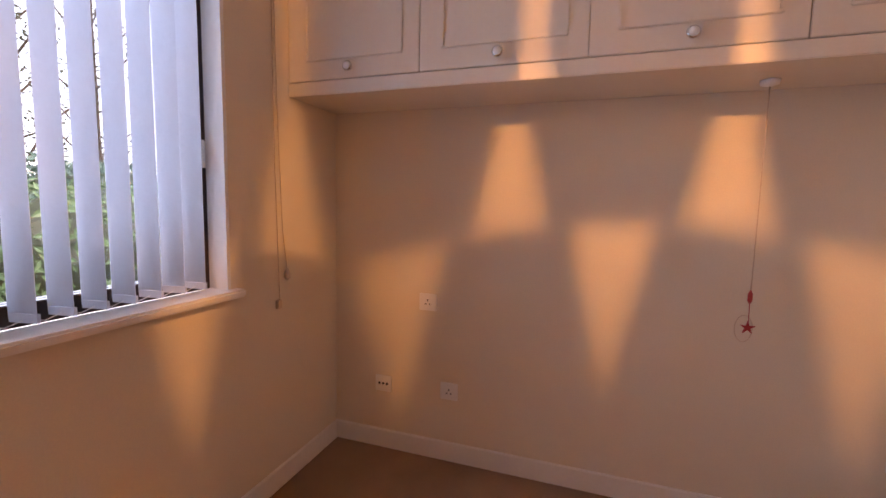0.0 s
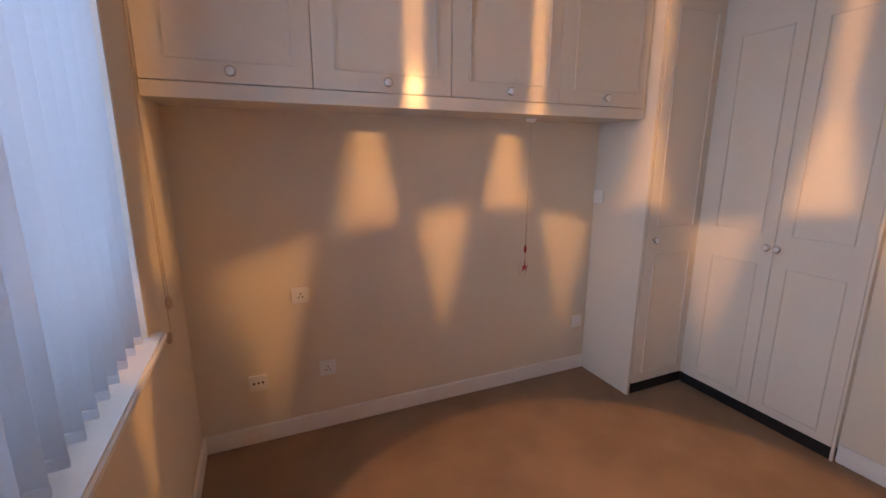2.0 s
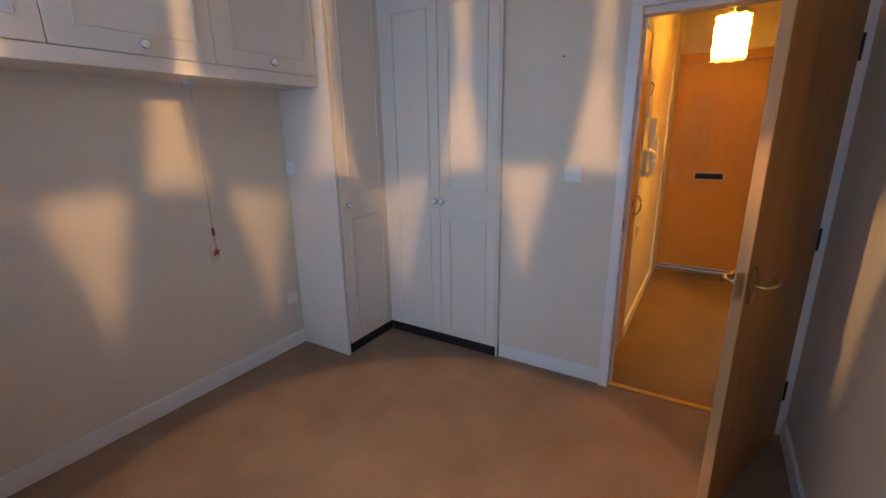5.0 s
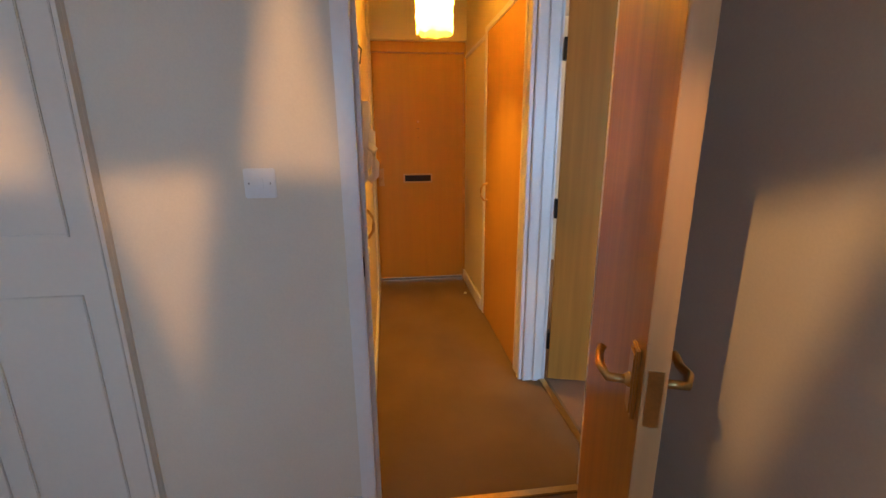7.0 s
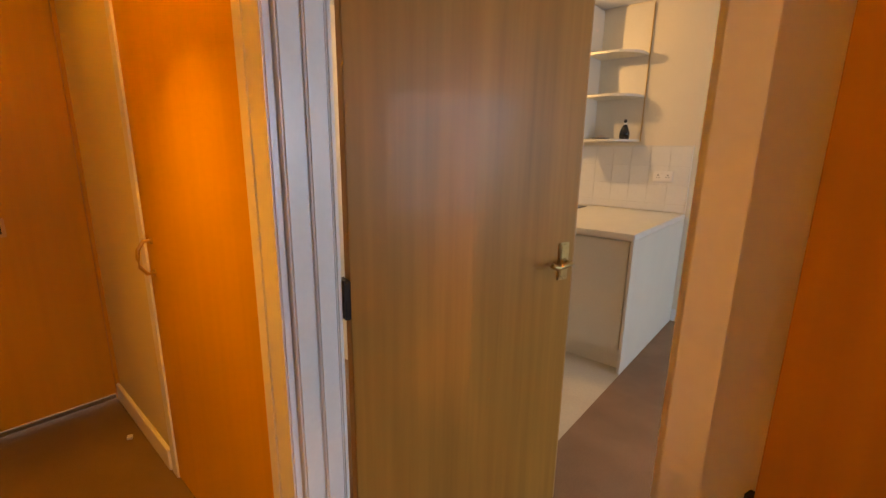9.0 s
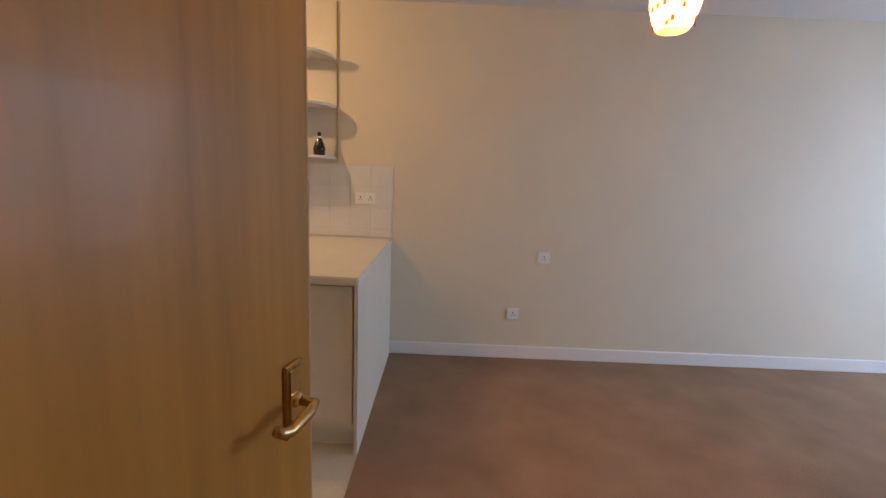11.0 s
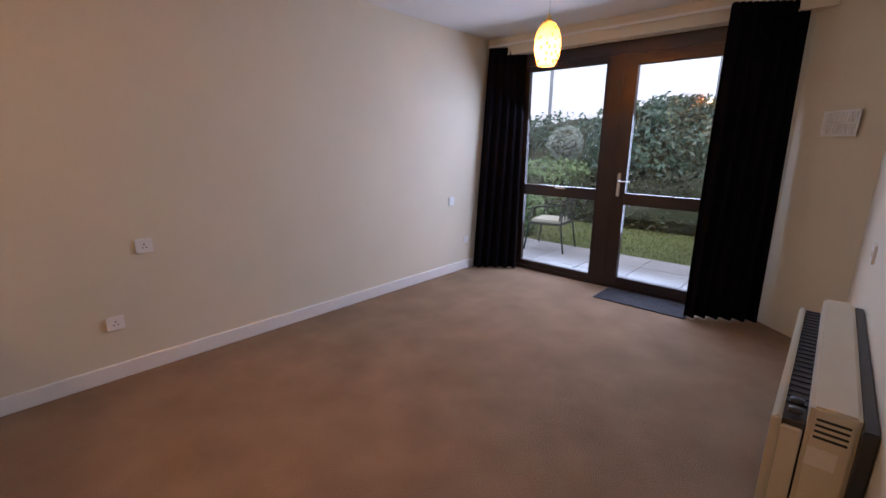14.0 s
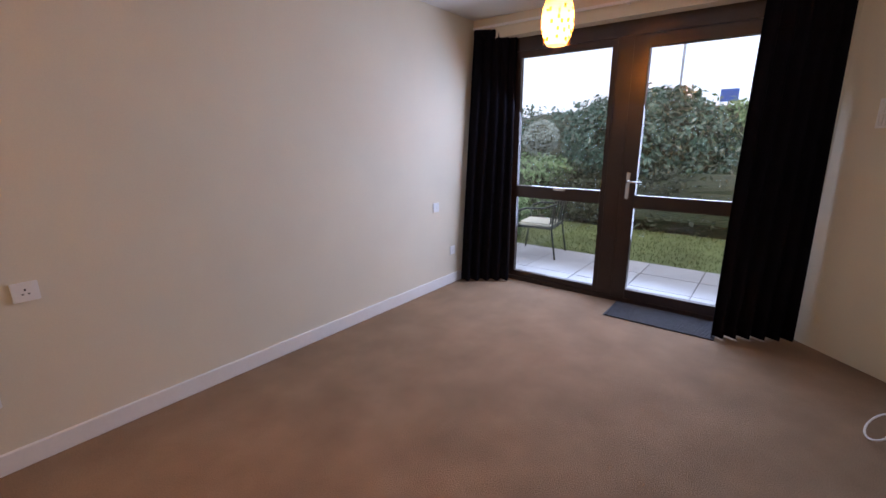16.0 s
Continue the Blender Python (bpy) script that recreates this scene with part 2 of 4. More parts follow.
solid("wall_party", boxes((-0.60, 2.99, LN, BS, 0, H), (2.99, 3.87, LN, HS, 2.04, H), (3.87, 5.9, LN, HS, 0, H), (2.99, 3.02, LN, HS, 0, 2.04)), M_LWALL, "cream painted wall between the rooms", "wall")
solid("wall_hall_north", boxes((3.0701, 5.9, HN, -1.9, 2.03, H), (3.62, 5.9, HN, -1.9, 0, 2.03)), M_HALL, "cream hallway wall with the lamp's yellow put into its colour", "wall")
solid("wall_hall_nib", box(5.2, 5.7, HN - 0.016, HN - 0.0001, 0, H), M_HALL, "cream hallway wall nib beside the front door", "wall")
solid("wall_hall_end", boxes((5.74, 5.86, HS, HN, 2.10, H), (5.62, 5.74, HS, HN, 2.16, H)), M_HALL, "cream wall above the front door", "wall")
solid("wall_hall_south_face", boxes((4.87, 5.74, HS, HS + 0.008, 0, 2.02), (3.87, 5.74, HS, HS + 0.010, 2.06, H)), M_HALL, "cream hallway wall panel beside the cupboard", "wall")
solid("wall_living_south", box(-1.3, 6.4, LS - 0.12, LS, 0, H), M_LWALL, "cream painted long living room wall", "wall")
solid("wall_living_west", boxes((LW - 0.25, LW, LS, -5.95, 0, 2.34), (LW - 0.25, -0.87, LS, -3.32, 2.3401, H), (LW - 0.25, LW, -3.60, -2.9, 0, 2.34)), M_LWALL, "cream painted wall round the patio doors", "wall")
solid("wall_kitchen_east", box(6.2, 6.32, LS, LN, 0, H), M_LWALL, "cream painted kitchen wall", "wall")


def prism(points, z0, z1):
    bm = bmesh.new()
    lo = [bm.verts.new((x, y, z0)) for x, y in points]
    hi = [bm.verts.new((x, y, z1)) for x, y in points]
    bm.faces.new(lo)
    bm.faces.new(hi)
    for k in range(len(points)):
        j = (k + 1) % len(points)
        bm.faces.new((lo[k], lo[j], hi[j], hi[k]))
    bmesh.ops.recalc_face_normals(bm, faces=bm.faces)
    return bm


solid("wall_splay", prism([(-0.56, LN + 0.02), (-0.56, LN), (LW, -3.44), (LW - 0.02, -3.44), (LW - 0.02, LN + 0.02)], 0, H), M_LWALL, "cream painted splayed corner wall", "wall")


def skirting(name, spans):
    return solid(name, boxes(*spans, bevel=0.004), M_GLOSS, "white gloss painted skirting board", "skirting")


skirting("baseboard_bedroom", [(0, 2.478, -0.016, 0, 0, 0.10), (0, 0.016, BS, -0.017, 0, 0.10), (2.974, 2.99, -2.0, -1.33, 0, 0.10), (0.017, 2.94, BS, BS + 0.016, 0, 0.10)])
skirting("baseboard_living", [(LW, 3.715, LS, LS + 0.016, 0, 0.10), (-0.55, 2.93, LN - 0.016, LN, 0, 0.10)])
skirting("baseboard_hall", [(3.66, 5.19, HN - 0.016, HN, 0, 0.10), (4.875, 5.72, HS + 0.0081, HS + 0.024, 0, 0.10)])


def casing(name, spans):
    return solid(name, boxes(*spans, bevel=0.004), M_GLOSS, "white gloss painted door casing", "door frame")


# bedroom doorway: lining, stops and architrave on the room side
casing("trim_bedroom_door", [(2.958, 2.99, -2.036, -1.985, 0, 2.03), (2.958, 2.99, -2.868, -1.985, 2.0301, 2.09),
    (2.9901, 3.075, -2.035, -2.0051, 0, 2.0), (2.955, 3.045, -2.868, -2.836, 0, 2.0), (2.9901, 3.075, -2.836, -2.0051, 2.0001, 2.03), (3.03, 3.06, -2.05, -2.0351, 0, 2.0)])
casing("trim_living_door", [(3.80, 3.87, -2.958, HS - 0.001, 0, 2.03), (3.86, 3.90, HS, HS + 0.016, 0, 2.06), (3.815, 3.8599, HS, HS + 0.022, 0, 2.06), (3.79, 3.7999, -2.935, -2.90, 0, 2.01), (3.0201, 3.05, -2.958, HS - 0.001, 0, 2.03), (3.0201, 3.87, -2.958, HS - 0.001, 2.0301, 2.04),
    (3.80, 3.87, LN - 0.016, LN, 0, 2.06), (2.96, 3.04, LN - 0.016, LN, 0, 2.06), (2.96, 3.87, LN - 0.016, LN, 2.0601, 2.12)])
casing("trim_hall_cupboard", [(3.9001, 3.945, HS, HS + 0.018, 0, 2.06), (4.80, 4.865, HS, HS + 0.018, 0, 2.06), (3.9001, 4.865, HS, HS + 0.018, 2.0601, 2.10), (4.8651, 5.72, HS, HS + 0.016, 2.03, 2.06)])
casing("trim_hall_side_door", [(3.60, 3.655, HN - 0.014, HN + 0.004, 0, 2.06), (3.076, 3.60, HN - 0.014, HN + 0.004, 2.02, 2.06)])
solid("threshold_bedroom", boxes((2.995, 3.03, -2.836, -2.035, 0, 0.008), bevel=0.003), M_BRASS, "thin brass carpet threshold bar", "threshold")
solid("threshold_living", boxes((3.05, 3.80, -2.975, -2.945, 0, 0.008), bevel=0.003), M_BRASS, "thin brass carpet threshold bar", "threshold")

# ---- doors ----


def lever_handle(parent, x, y, z, side, flip=1):
    """Lever on a back plate; side is the local y direction it points out, flip its lever direction along x."""
    h = part("door_handle", add_box(bmesh.new(), x - 0.024, x + 0.024, min(y, y + side * 0.007), max(y, y + side * 0.007), z - 0.066, z + 0.066, 0.003), M_BRASS, parent, "aged brass handle plate")
    part("raised_panel", box(x - 0.017, x + 0.017, min(y + side * 0.0071, y + side * 0.010), max(y + side * 0.0071, y + side * 0.010), z - 0.056, z + 0.056, 0.0012), M_BRASS, h)
    for dz in (-0.06, 0.06):
        part("screw", lathe([(0.0035, 0.0071), (0.003, 0.0085), (0.0, 0.0085)], 10, "Y"), M_BRASS, h).matrix_local = pose(x, y, z + dz, 0, 0, 0 if side < 0 else 180)
    part("lever", tube([(x, y, z), (x, y + side * 0.045, z), (x + flip * 0.03, y + side * 0.055, z + 0.004), (x + flip * 0.075, y + side * 0.052, z - 0.004), (x + flip * 0.092, y + side * 0.05, z + 0.002), (x + flip * 0.10, y + side * 0.044, z + 0.010)], 0.0085), M_BRASS, h)
    part("boss", lathe([(0.014, 0), (0.016, 0.006), (0.010, 0.018)], 16, "Y"), M_BRASS, h).location = (x, y, z)
    return h


def door_leaf(name, label, m, width, height, material, handle_x, flip, faces=(-1, 1), z=1.0, knuckle=(-0.022, 0.022)):
    """Flush leaf hinged at the local origin and running along +x."""
    d = thing(name, label, "door", m, kind="structure")
    part("leaf", box(0.004, width - 0.006, -0.018, 0.018, 0.012, height, 0.0015), material, d)
    part("edge_lipping", box(width - 0.0059, width, -0.018, 0.018, 0.012, height, 0.001), M_EDGE, d, "pale oak lipping on the leading edge")
    for s in faces:
        lever_handle(d, handle_x, s * 0.018, z, s, flip)
    part("latch_plate", box(width - 0.0008, width + 0.0015, -0.012, 0.012, z - 0.05, z + 0.05), M_BRASS, d, "brass latch plate")
    for hz in (0.25, 1.0, 1.77):
        part("hinge", boxes((-0.012, 0.003, *knuckle, hz - 0.05, hz + 0.05)), M_BLACKMETAL, d, "dark steel butt hinge")
    return d


def heading(dx, dy):
    return math.degrees(math.atan2(dy, dx))


door_leaf("door_1", "flush varnished oak bedroom door standing open", pose(2.957, -2.818, 0, 0, 0, heading(-0.735, 0.29)), 0.79, 1.985, M_OAK, 0.735, -1, z=0.96, knuckle=(0.004, 0.026))
door_leaf("door_2", "flush varnished oak living room door standing open", pose(3.808, -2.992, 0, 0, 0, heading(-0.228, -0.80)), 0.825, 1.985, M_OAK, 0.768, -1, z=1.0)

front = thing("door_3", "honey oak flush front door with a letterbox", "door", pose(5.70, -1.985, 0), kind="structure")
part("leaf", box(0, 0.045, -0.835, -0.005, 0.035, 2.07, 0.002), M_OAKD, front)
part("frame", boxes((-0.02, 0.06, -0.0049, 0.03, 0, 2.16), (-0.02, 0.06, -0.875, -0.8351, 0, 2.16), (-0.03, 0.06, -0.835, -0.0051, 2.075, 2.16), bevel=0.003), M_OAKD, front, "stained oak door frame")
part("weather_bar", box(-0.012, 0, -0.83, -0.01, 0.012, 0.034, 0.003), M_STEEL, front, "metal weather bar at the foot")
lb = part("letterbox", box(-0.008, 0, -0.545, -0.275, 0.955, 1.04, 0.003), M_BRASS, front, "brass letterbox plate")
part("flap", box(-0.012, -0.0081, -0.53, -0.29, 0.97, 1.025, 0.002), M_BLACKMETAL, lb, "dark letterbox flap")
part("lock_plate", box(-0.010, 0, -0.10, -0.05, 0.93, 1.09, 0.003), M_BRASS, front, "brass lock plate")
part("lock_knob", lathe([(0.012, 0), (0.018, 0.01), (0.018, 0.025), (0.0, 0.03)], 16, "X"), M_BRASS, front).location = (-0.012, -0.075, 1.0)
part("spyhole", lathe([(0.009, 0), (0.007, 0.006), (0.0, 0.006)], 12, "X"), M_BRASS, front).location = (0, -0.42, 1.50)
for z in (1.44, 1.36):
    part("screw_hole", lathe([(0.004, 0), (0.0, 0.003)], 8, "X"), M_HOLE, front).location = (0, -0.42, z)


def d_handle(parent, x, y, z, side):
    h = part("pull_handle", tube([(x, y, z + 0.06), (x, y + side * 0.025, z + 0.06), (x, y + side * 0.045, z + 0.03), (x, y + side * 0.048, z), (x, y + side * 0.045, z - 0.03), (x, y + side * 0.025, z - 0.06), (x, y, z - 0.06)], 0.007), M_BRASS, parent, "bronze bow pull handle")
    for dz in (0.06, -0.06):
        part("rose", lathe([(0.014, 0), (0.012, 0.006), (0.0, 0.007)], 14, "Y"), M_BRASS, h).matrix_local = pose(x, y, z + dz, 0, 0, 0 if side < 0 else 180)
    return h


cup = thing("door_4", "oak veneered hallway cupboard door, closed", "door", pose(3.945, HS, 0), kind="structure")
part("leaf", box(0.002, 0.853, 0, 0.012, 0.01, 2.055, 0.001), M_OAKD, cup)
d_handle(cup, 0.79, 0.012, 0.975, 1)
side = thing("door_5", "oak veneered narrow hallway door, closed", "door", pose(3.08, HN + 0.006, 0), kind="structure")
part("leaf", box(0, 0.518, -0.012, 0.03, 0.01, 2.015, 0.001), M_OAKD, side)
d_handle(side, 0.435, -0.012, 1.005, -1)
part("keyhole", box(0.40, 0.412, -0.015, -0.012, 1.0, 1.03), M_BLACKMETAL, side)

strike = tagged(new("strike_plate", to_mesh("strike_plate", boxes((2.964, 2.984, -2.0385, -2.0365, 0.945, 1.01), bevel=0.0008), M_BLACKMETAL)), "dark metal strike plate let into the bedroom door jamb", "strike plate")
part("latch_hole", box(2.968, 2.980, -2.0392, -2.0386, 0.965, 0.99), M_HOLE, strike)

# ---- bedroom fitted furniture ----


def moulding(bm, x0, x1, z0, z1, y, w=0.011, h=0.009):
    for s in ((x0, x1, z0, z0 + w), (x0, x1, z1 - w, z1), (x0, x0 + w, z0 + w, z1 - w), (x1 - w, x1, z0 + w, z1 - w)):
        add_box(bm, s[0], s[1], y - h, y, s[2], s[3], 0.0025)
    return bm


def knob(parent, x, y, z):
    k = part("knob", lathe([(0.009, 0), (0.009, 0.012), (0.019, 0.018), (0.021, 0.026), (0.016, 0.031)], 20, "Y"), M_CHROME, parent, "chrome ringed knob")
    k.location = (x, y, z)
    part("knob_face", lathe([(0.0155, 0.0312), (0.013, 0.034), (0.0, 0.036)], 20, "Y"), M_PLASTIC, k, "white ceramic knob face")
    return k


def wall_cabinet(x0, x1):
    c = thing("wall_cabinet", "cream overhead cabinet with a moulded door on the bedroom wall", "cabinet", pose(x0, 0, 1.795), "overhead cabinets")
    w = x1 - x0
    part("body", box(0, w, -0.345, -0.001, 0, 0.72), M_CAB, c)
    d = part("door", box(0.0015, w - 0.0015, -0.365, -0.346, 0.003, 0.66, 0.0025), M_CAB, c)
    part("moulding", moulding(bmesh.new(), 0.09, w - 0.07, 0.08, 0.58, -0.365), M_CAB, d)
    knob(d, w * 0.5, -0.365, 0.043)
    return c


for a, b in ((0.002, 0.611), (0.611, 1.236), (1.236, 1.856), (1.856, 2.468)):
    wall_cabinet(a, b)
tagged(new("light_pelmet", to_mesh("light_pelmet", boxes((0.002, 2.468, -0.368, -0.001, 1.737, 1.794), bevel=0.003), M_CAB)), "cream pelmet board running under the overhead cabinets", "pelmet")

ward = thing("wardrobe", "cream narrow fitted wardrobe with one moulded door", "wardrobe", pose(2.478, -0.42, 0))
part("body", box(0, 0.58, 0, 0.418, 0.075, 2.50), M_CAB, ward)
part("side_panel", box(-0.001, 0.018, -0.02, -0.0005, 0.0, 2.50), M_CAB, ward)
part("filler", box(0.478, 0.4945, -0.02, -0.001, 0.0755, 2.50), M_CAB, ward)
part("side_foot", box(-0.001, 0.018, 0, 0.418, 0.0, 0.0749), M_CAB, ward)
wd = part("door", box(0.03, 0.478, -0.022, -0.002, 0.075, 2.42, 0.002), M_CAB, ward)
part("moulding", moulding(moulding(bmesh.new(), 0.10, 0.42, 1.10, 2.34, -0.022), 0.10, 0.42, 0.14, 0.94, -0.022), M_CAB, wd)
knob(wd, 0.085, -0.022, 1.03)
part("plinth", box(0.02, 0.49, -0.012, 0.02, 0.0, 0.0745), M_PLINTH, ward, "black recessed plinth")

dbl = thing("wardrobe", "cream double fitted wardrobe with moulded doors and white knobs", "wardrobe", pose(2.972, -1.325, 0, 0, 0, -90))
part("body", box(-0.842, 0, 0.004, 0.45, 0.075, 2.50), M_CAB, dbl)
part("corner_filler", box(-0.8845, -0.8425, -0.014, 0.0035, 0.0755, 2.50), M_CAB, dbl)
part("end_strip", box(-0.012, 0.0, -0.016, 0.0035, 0.0, 2.50), M_CAB, dbl)
for x0, x1, kx in ((-0.842, -0.43, -0.455), (-0.427, -0.014, -0.402)):
    dd = part("door", box(x0, x1, -0.018, 0.002, 0.075, 2.42, 0.002), M_CAB, dbl)
    part("moulding", moulding(moulding(bmesh.new(), x0 + 0.07, x1 - 0.07, 1.105, 2.20, -0.018), x0 + 0.07, x1 - 0.07, 0.12, 0.935, -0.018), M_CAB, dd)
    knob(dd, kx, -0.018, 1.035)
part("plinth", box(-0.872, -0.012, -0.006, 0.05, 0.0, 0.0745), M_PLINTH, dbl, "black recessed plinth")

# ---- sockets and switches ----


def plate(name, label, m, w, style):
    p = thing(name, label, name.replace("_", " "), m)
    part("faceplate", box(-w / 2, w / 2, -0.011, 0, -0.043, 0.043, 0.003), M_PLASTIC, p)
    if style == "double":
        for sx in (-0.036, 0.036):
            part("socket_holes", boxes((sx - 0.004, sx + 0.004, -0.0118, -0.0105, 0.004, 0.014), (sx - 0.014, sx - 0.006, -0.0118, -0.0105, -0.012, -0.007), (sx + 0.006, sx + 0.014, -0.0118, -0.0105, -0.012, -0.007)), M_HOLE, p)
            part("rocker", box(sx * 0.35 - 0.006, sx * 0.35 + 0.006, -0.0135, -0.0105, 0.018, 0.034, 0.001), M_PLASTIC, p)
    if style == "single":
        part("socket_holes", boxes((-0.003, 0.003, -0.0118, -0.0105, 0.004, 0.014), (-0.014, -0.006, -0.0118, -0.0105, -0.012, -0.007), (0.006, 0.014, -0.0118, -0.0105, -0.012, -0.007)), M_HOLE, p)
        part("rocker", box(0.016, 0.026, -0.0135, -0.0105, 0.012, 0.03, 0.001), M_PLASTIC, p)
    if style == "aerial":
        for sx in (-0.022, 0.0, 0.022):
            part("jack", lathe([(0.007, 0.0), (0.006, 0.003), (0.0, 0.003)], 12, "Y"), M_HOLE, p).location = (sx, -0.010, 0)
    if style == "spur":
        part("rocker", box(-0.007, 0.007, -0.015, -0.0105, -0.012, 0.012, 0.0015), M_PLASTIC, p)
    if style == "switch":
        part("rocker", box(-0.012, 0.012, -0.0145, -0.0105, -0.014, 0.014, 0.002), M_PLASTIC, p)
        for sx in (-0.030, 0.030):
            part("screw", lathe([(0.003, 0.0), (0.0, 0.0015)], 8, "Y"), M_CHROME, p).location = (sx, -0.011, 0)
    return p


plate("power_socket", "white switched power socket on the bedroom wall", pose(0.53, 0, 0.805), 0.09, "single")
plate("aerial_socket", "white aerial outlet with dark jacks above the skirting", pose(0.289, 0, 0.35), 0.092, "aerial")
plate("power_socket", "white single outlet above the skirting", pose(0.65, 0, 0.363), 0.09, "single")
plate("power_socket", "white outlet beside the wardrobe panel", pose(2.40, 0, 0.37), 0.09, "spur")
plate("wall_switch", "small white switch on the wardrobe side panel", pose(2.477, -0.05, 1.262, 0, 0, -90), 0.086, "spur")
plate("light_switch", "white light switch on the bedroom wall", pose(2.99, -1.752, 1.24, 0, 0, -90), 0.088, "switch")
nail = tagged(new("nail", to_mesh("nail", lathe([(0.004, 0), (0.0045, 0.012), (0.0, 0.013)], 10, "X"), M_BLACKMETAL)), "dark picture nail in the bedroom wall", "nail")
nail.location = (2.99, -1.665, 1.85)
plate("power_socket", "white switched power socket on the living room wall", pose(2.58, LS, 0.797, 0, 0, 180), 0.092, "single")
plate("power_socket", "white single outlet above the living room skirting", pose(2.783, LS, 0.355, 0, 0, 180), 0.09, "single")
plate("wall_switch", "small white switch beside the curtain", pose(-0.268, LS, 0.809, 0, 0, 180), 0.086, "spur")
plate("power_socket", "small white outlet low beside the curtain", pose(-0.53, LS, 0.344, 0, 0, 180), 0.075, "spur")
plate("light_switch", "white switch on the wall above the heater", pose(0.55, LN, 0.95, 0, 0, 0), 0.086, "switch")

# ---- bedroom window, blind, cords, lamp ----
win = thing("window_1", "dark framed bedroom window with a white sill", "window", pose(-0.12, -1.505, 0.95), kind="structure")
part("frame", boxes((-0.03, 0.03, -0.795, -0.735, 0.0, 1.25), (-0.03, 0.03, 0.735, 0.795, 0.0, 1.25), (-0.03, 0.03, -0.735, 0.735, 0.0, 0.06), (-0.03, 0.03, -0.735, 0.735, 1.19, 1.25), (-0.03, 0.03, -0.03, 0.03, 0.06, 1.19), bevel=0.003), M_FRAME, win, "dark brown window frame")
for y0, y1 in ((-0.735, -0.03), (0.03, 0.735)):
    part("pane", box(-0.006, 0.006, y0, y1, 0.06, 1.19), M_GLASS, win).visible_shadow = False
part("reveal", boxes((0.031, 0.119, -0.795, -0.780, 0.0, 1.25), (0.031, 0.119, 0.780, 0.795, 0.0, 1.25), (0.031, 0.119, -0.78, 0.78, 1.235, 1.25)), M_GLOSS, win, "white painted reveal")
part("window_sill", boxes((0.031, 0.165, -0.83, 0.83, -0.03, 0.0), bevel=0.008), M_GLOSS, win, "white gloss sill with a rounded nose")
part("latch", boxes((0.03, 0.05, 0.745, 0.765, 0.45, 0.55), bevel=0.003), M_CHROME, win)
blind = thing("vertical_blind", "white fabric vertical blind with slats half turned", "blind", pose(-0.035, -1.505, 0.95))
part("headrail", box(-0.02, 0.02, -0.77, 0.77, 1.195, 1.23, 0.003), M_PLASTIC, blind)


def slat_bm():
    bm = bmesh.new()
    cols = [(-0.043, -0.004), (-0.02, 0.002), (0.0, 0.004), (0.02, 0.002), (0.043, -0.004)]
    lo = [bm.verts.new((x, y, 0.03)) for x, y in cols]
    hi = [bm.verts.new((x, y, 1.195)) for x, y in cols]
    lo2 = [bm.verts.new((x, y - 0.0012, 0.03)) for x, y in cols]
    hi2 = [bm.verts.new((x, y - 0.0012, 1.195)) for x, y in cols]
    for k in range(4):
        bm.faces.new((lo[k], lo[k + 1], hi[k + 1], hi[k]))
        bm.faces.new((lo2[k + 1], lo2[k], hi2[k], hi2[k + 1]))
        bm.faces.new((lo[k + 1], lo[k], lo2[k], lo2[k + 1]))
    for f in bm.faces:
        f.smooth = True
    add_box(bm, -0.042, 0.042, -0.005, 0.004, 0.022, 0.045)
    return bm


slat_me = to_mesh("slat", slat_bm(), M_BLIND)
for k in range(18):
    piece("slat", slat_me, blind, (0, 0.672 - k * 0.081, 0), radians(8 + random.uniform(-3, 3)))
part("bottom_chain", tube([(0.0, 0.672 - k * 0.081 / 2, 0.03 - (0.012 if k % 2 else 0)) for k in range(35)], 0.0015, 5), M_PLASTIC, blind)

cord = thing("blind_cord", "cream blind control cord with small weights on the wall", "cord", pose(0.012, -0.405, 0.86))
part("cord_line", tube([(0, -0.06, 1.3), (0, -0.05, 0.8), (0.002, -0.03, 0.3), (0.0, 0.0, 0.11)], 0.0018, 6), M_CORD, cord)
part("cord_line", tube([(0, -0.075, 1.3), (0, -0.07, 0.6), (0.002, -0.055, 0.0)], 0.0018, 6), M_CORD, cord)
part("weight", lathe([(0.004, 0.13), (0.012, 0.115), (0.013, 0.09), (0.004, 0.08)], 14), M_CORD, cord)
part("cleat", boxes((-0.012, 0.004, -0.07, -0.04, -0.04, 0.0), bevel=0.004), M_CORD, cord)

pull = thing("pull_cord", "ceiling pull cord with a red star pendant and ring", "cord", pose(1.835, -0.15, 0.86))
part("cord_line", tube([(0, 0, 0.876), (0.001, 0, 0.5), (0, 0, 0.13)], 0.0022, 6), M_CORD, pull)
part("acorn", lathe([(0.002, 0.14), (0.008, 0.125), (0.008, 0.10), (0.003, 0.09)], 12), M_RED, pull, "red cord acorn")
part("cord_loop", tube([(0.028 * math.sin(a) - 0.012, 0.002, -0.005 + 0.05 * math.cos(a)) for a in [2 * math.pi * k / 20 for k in range(21)]], 0.0016, 6), M_CORD, pull)
star = bmesh.new()
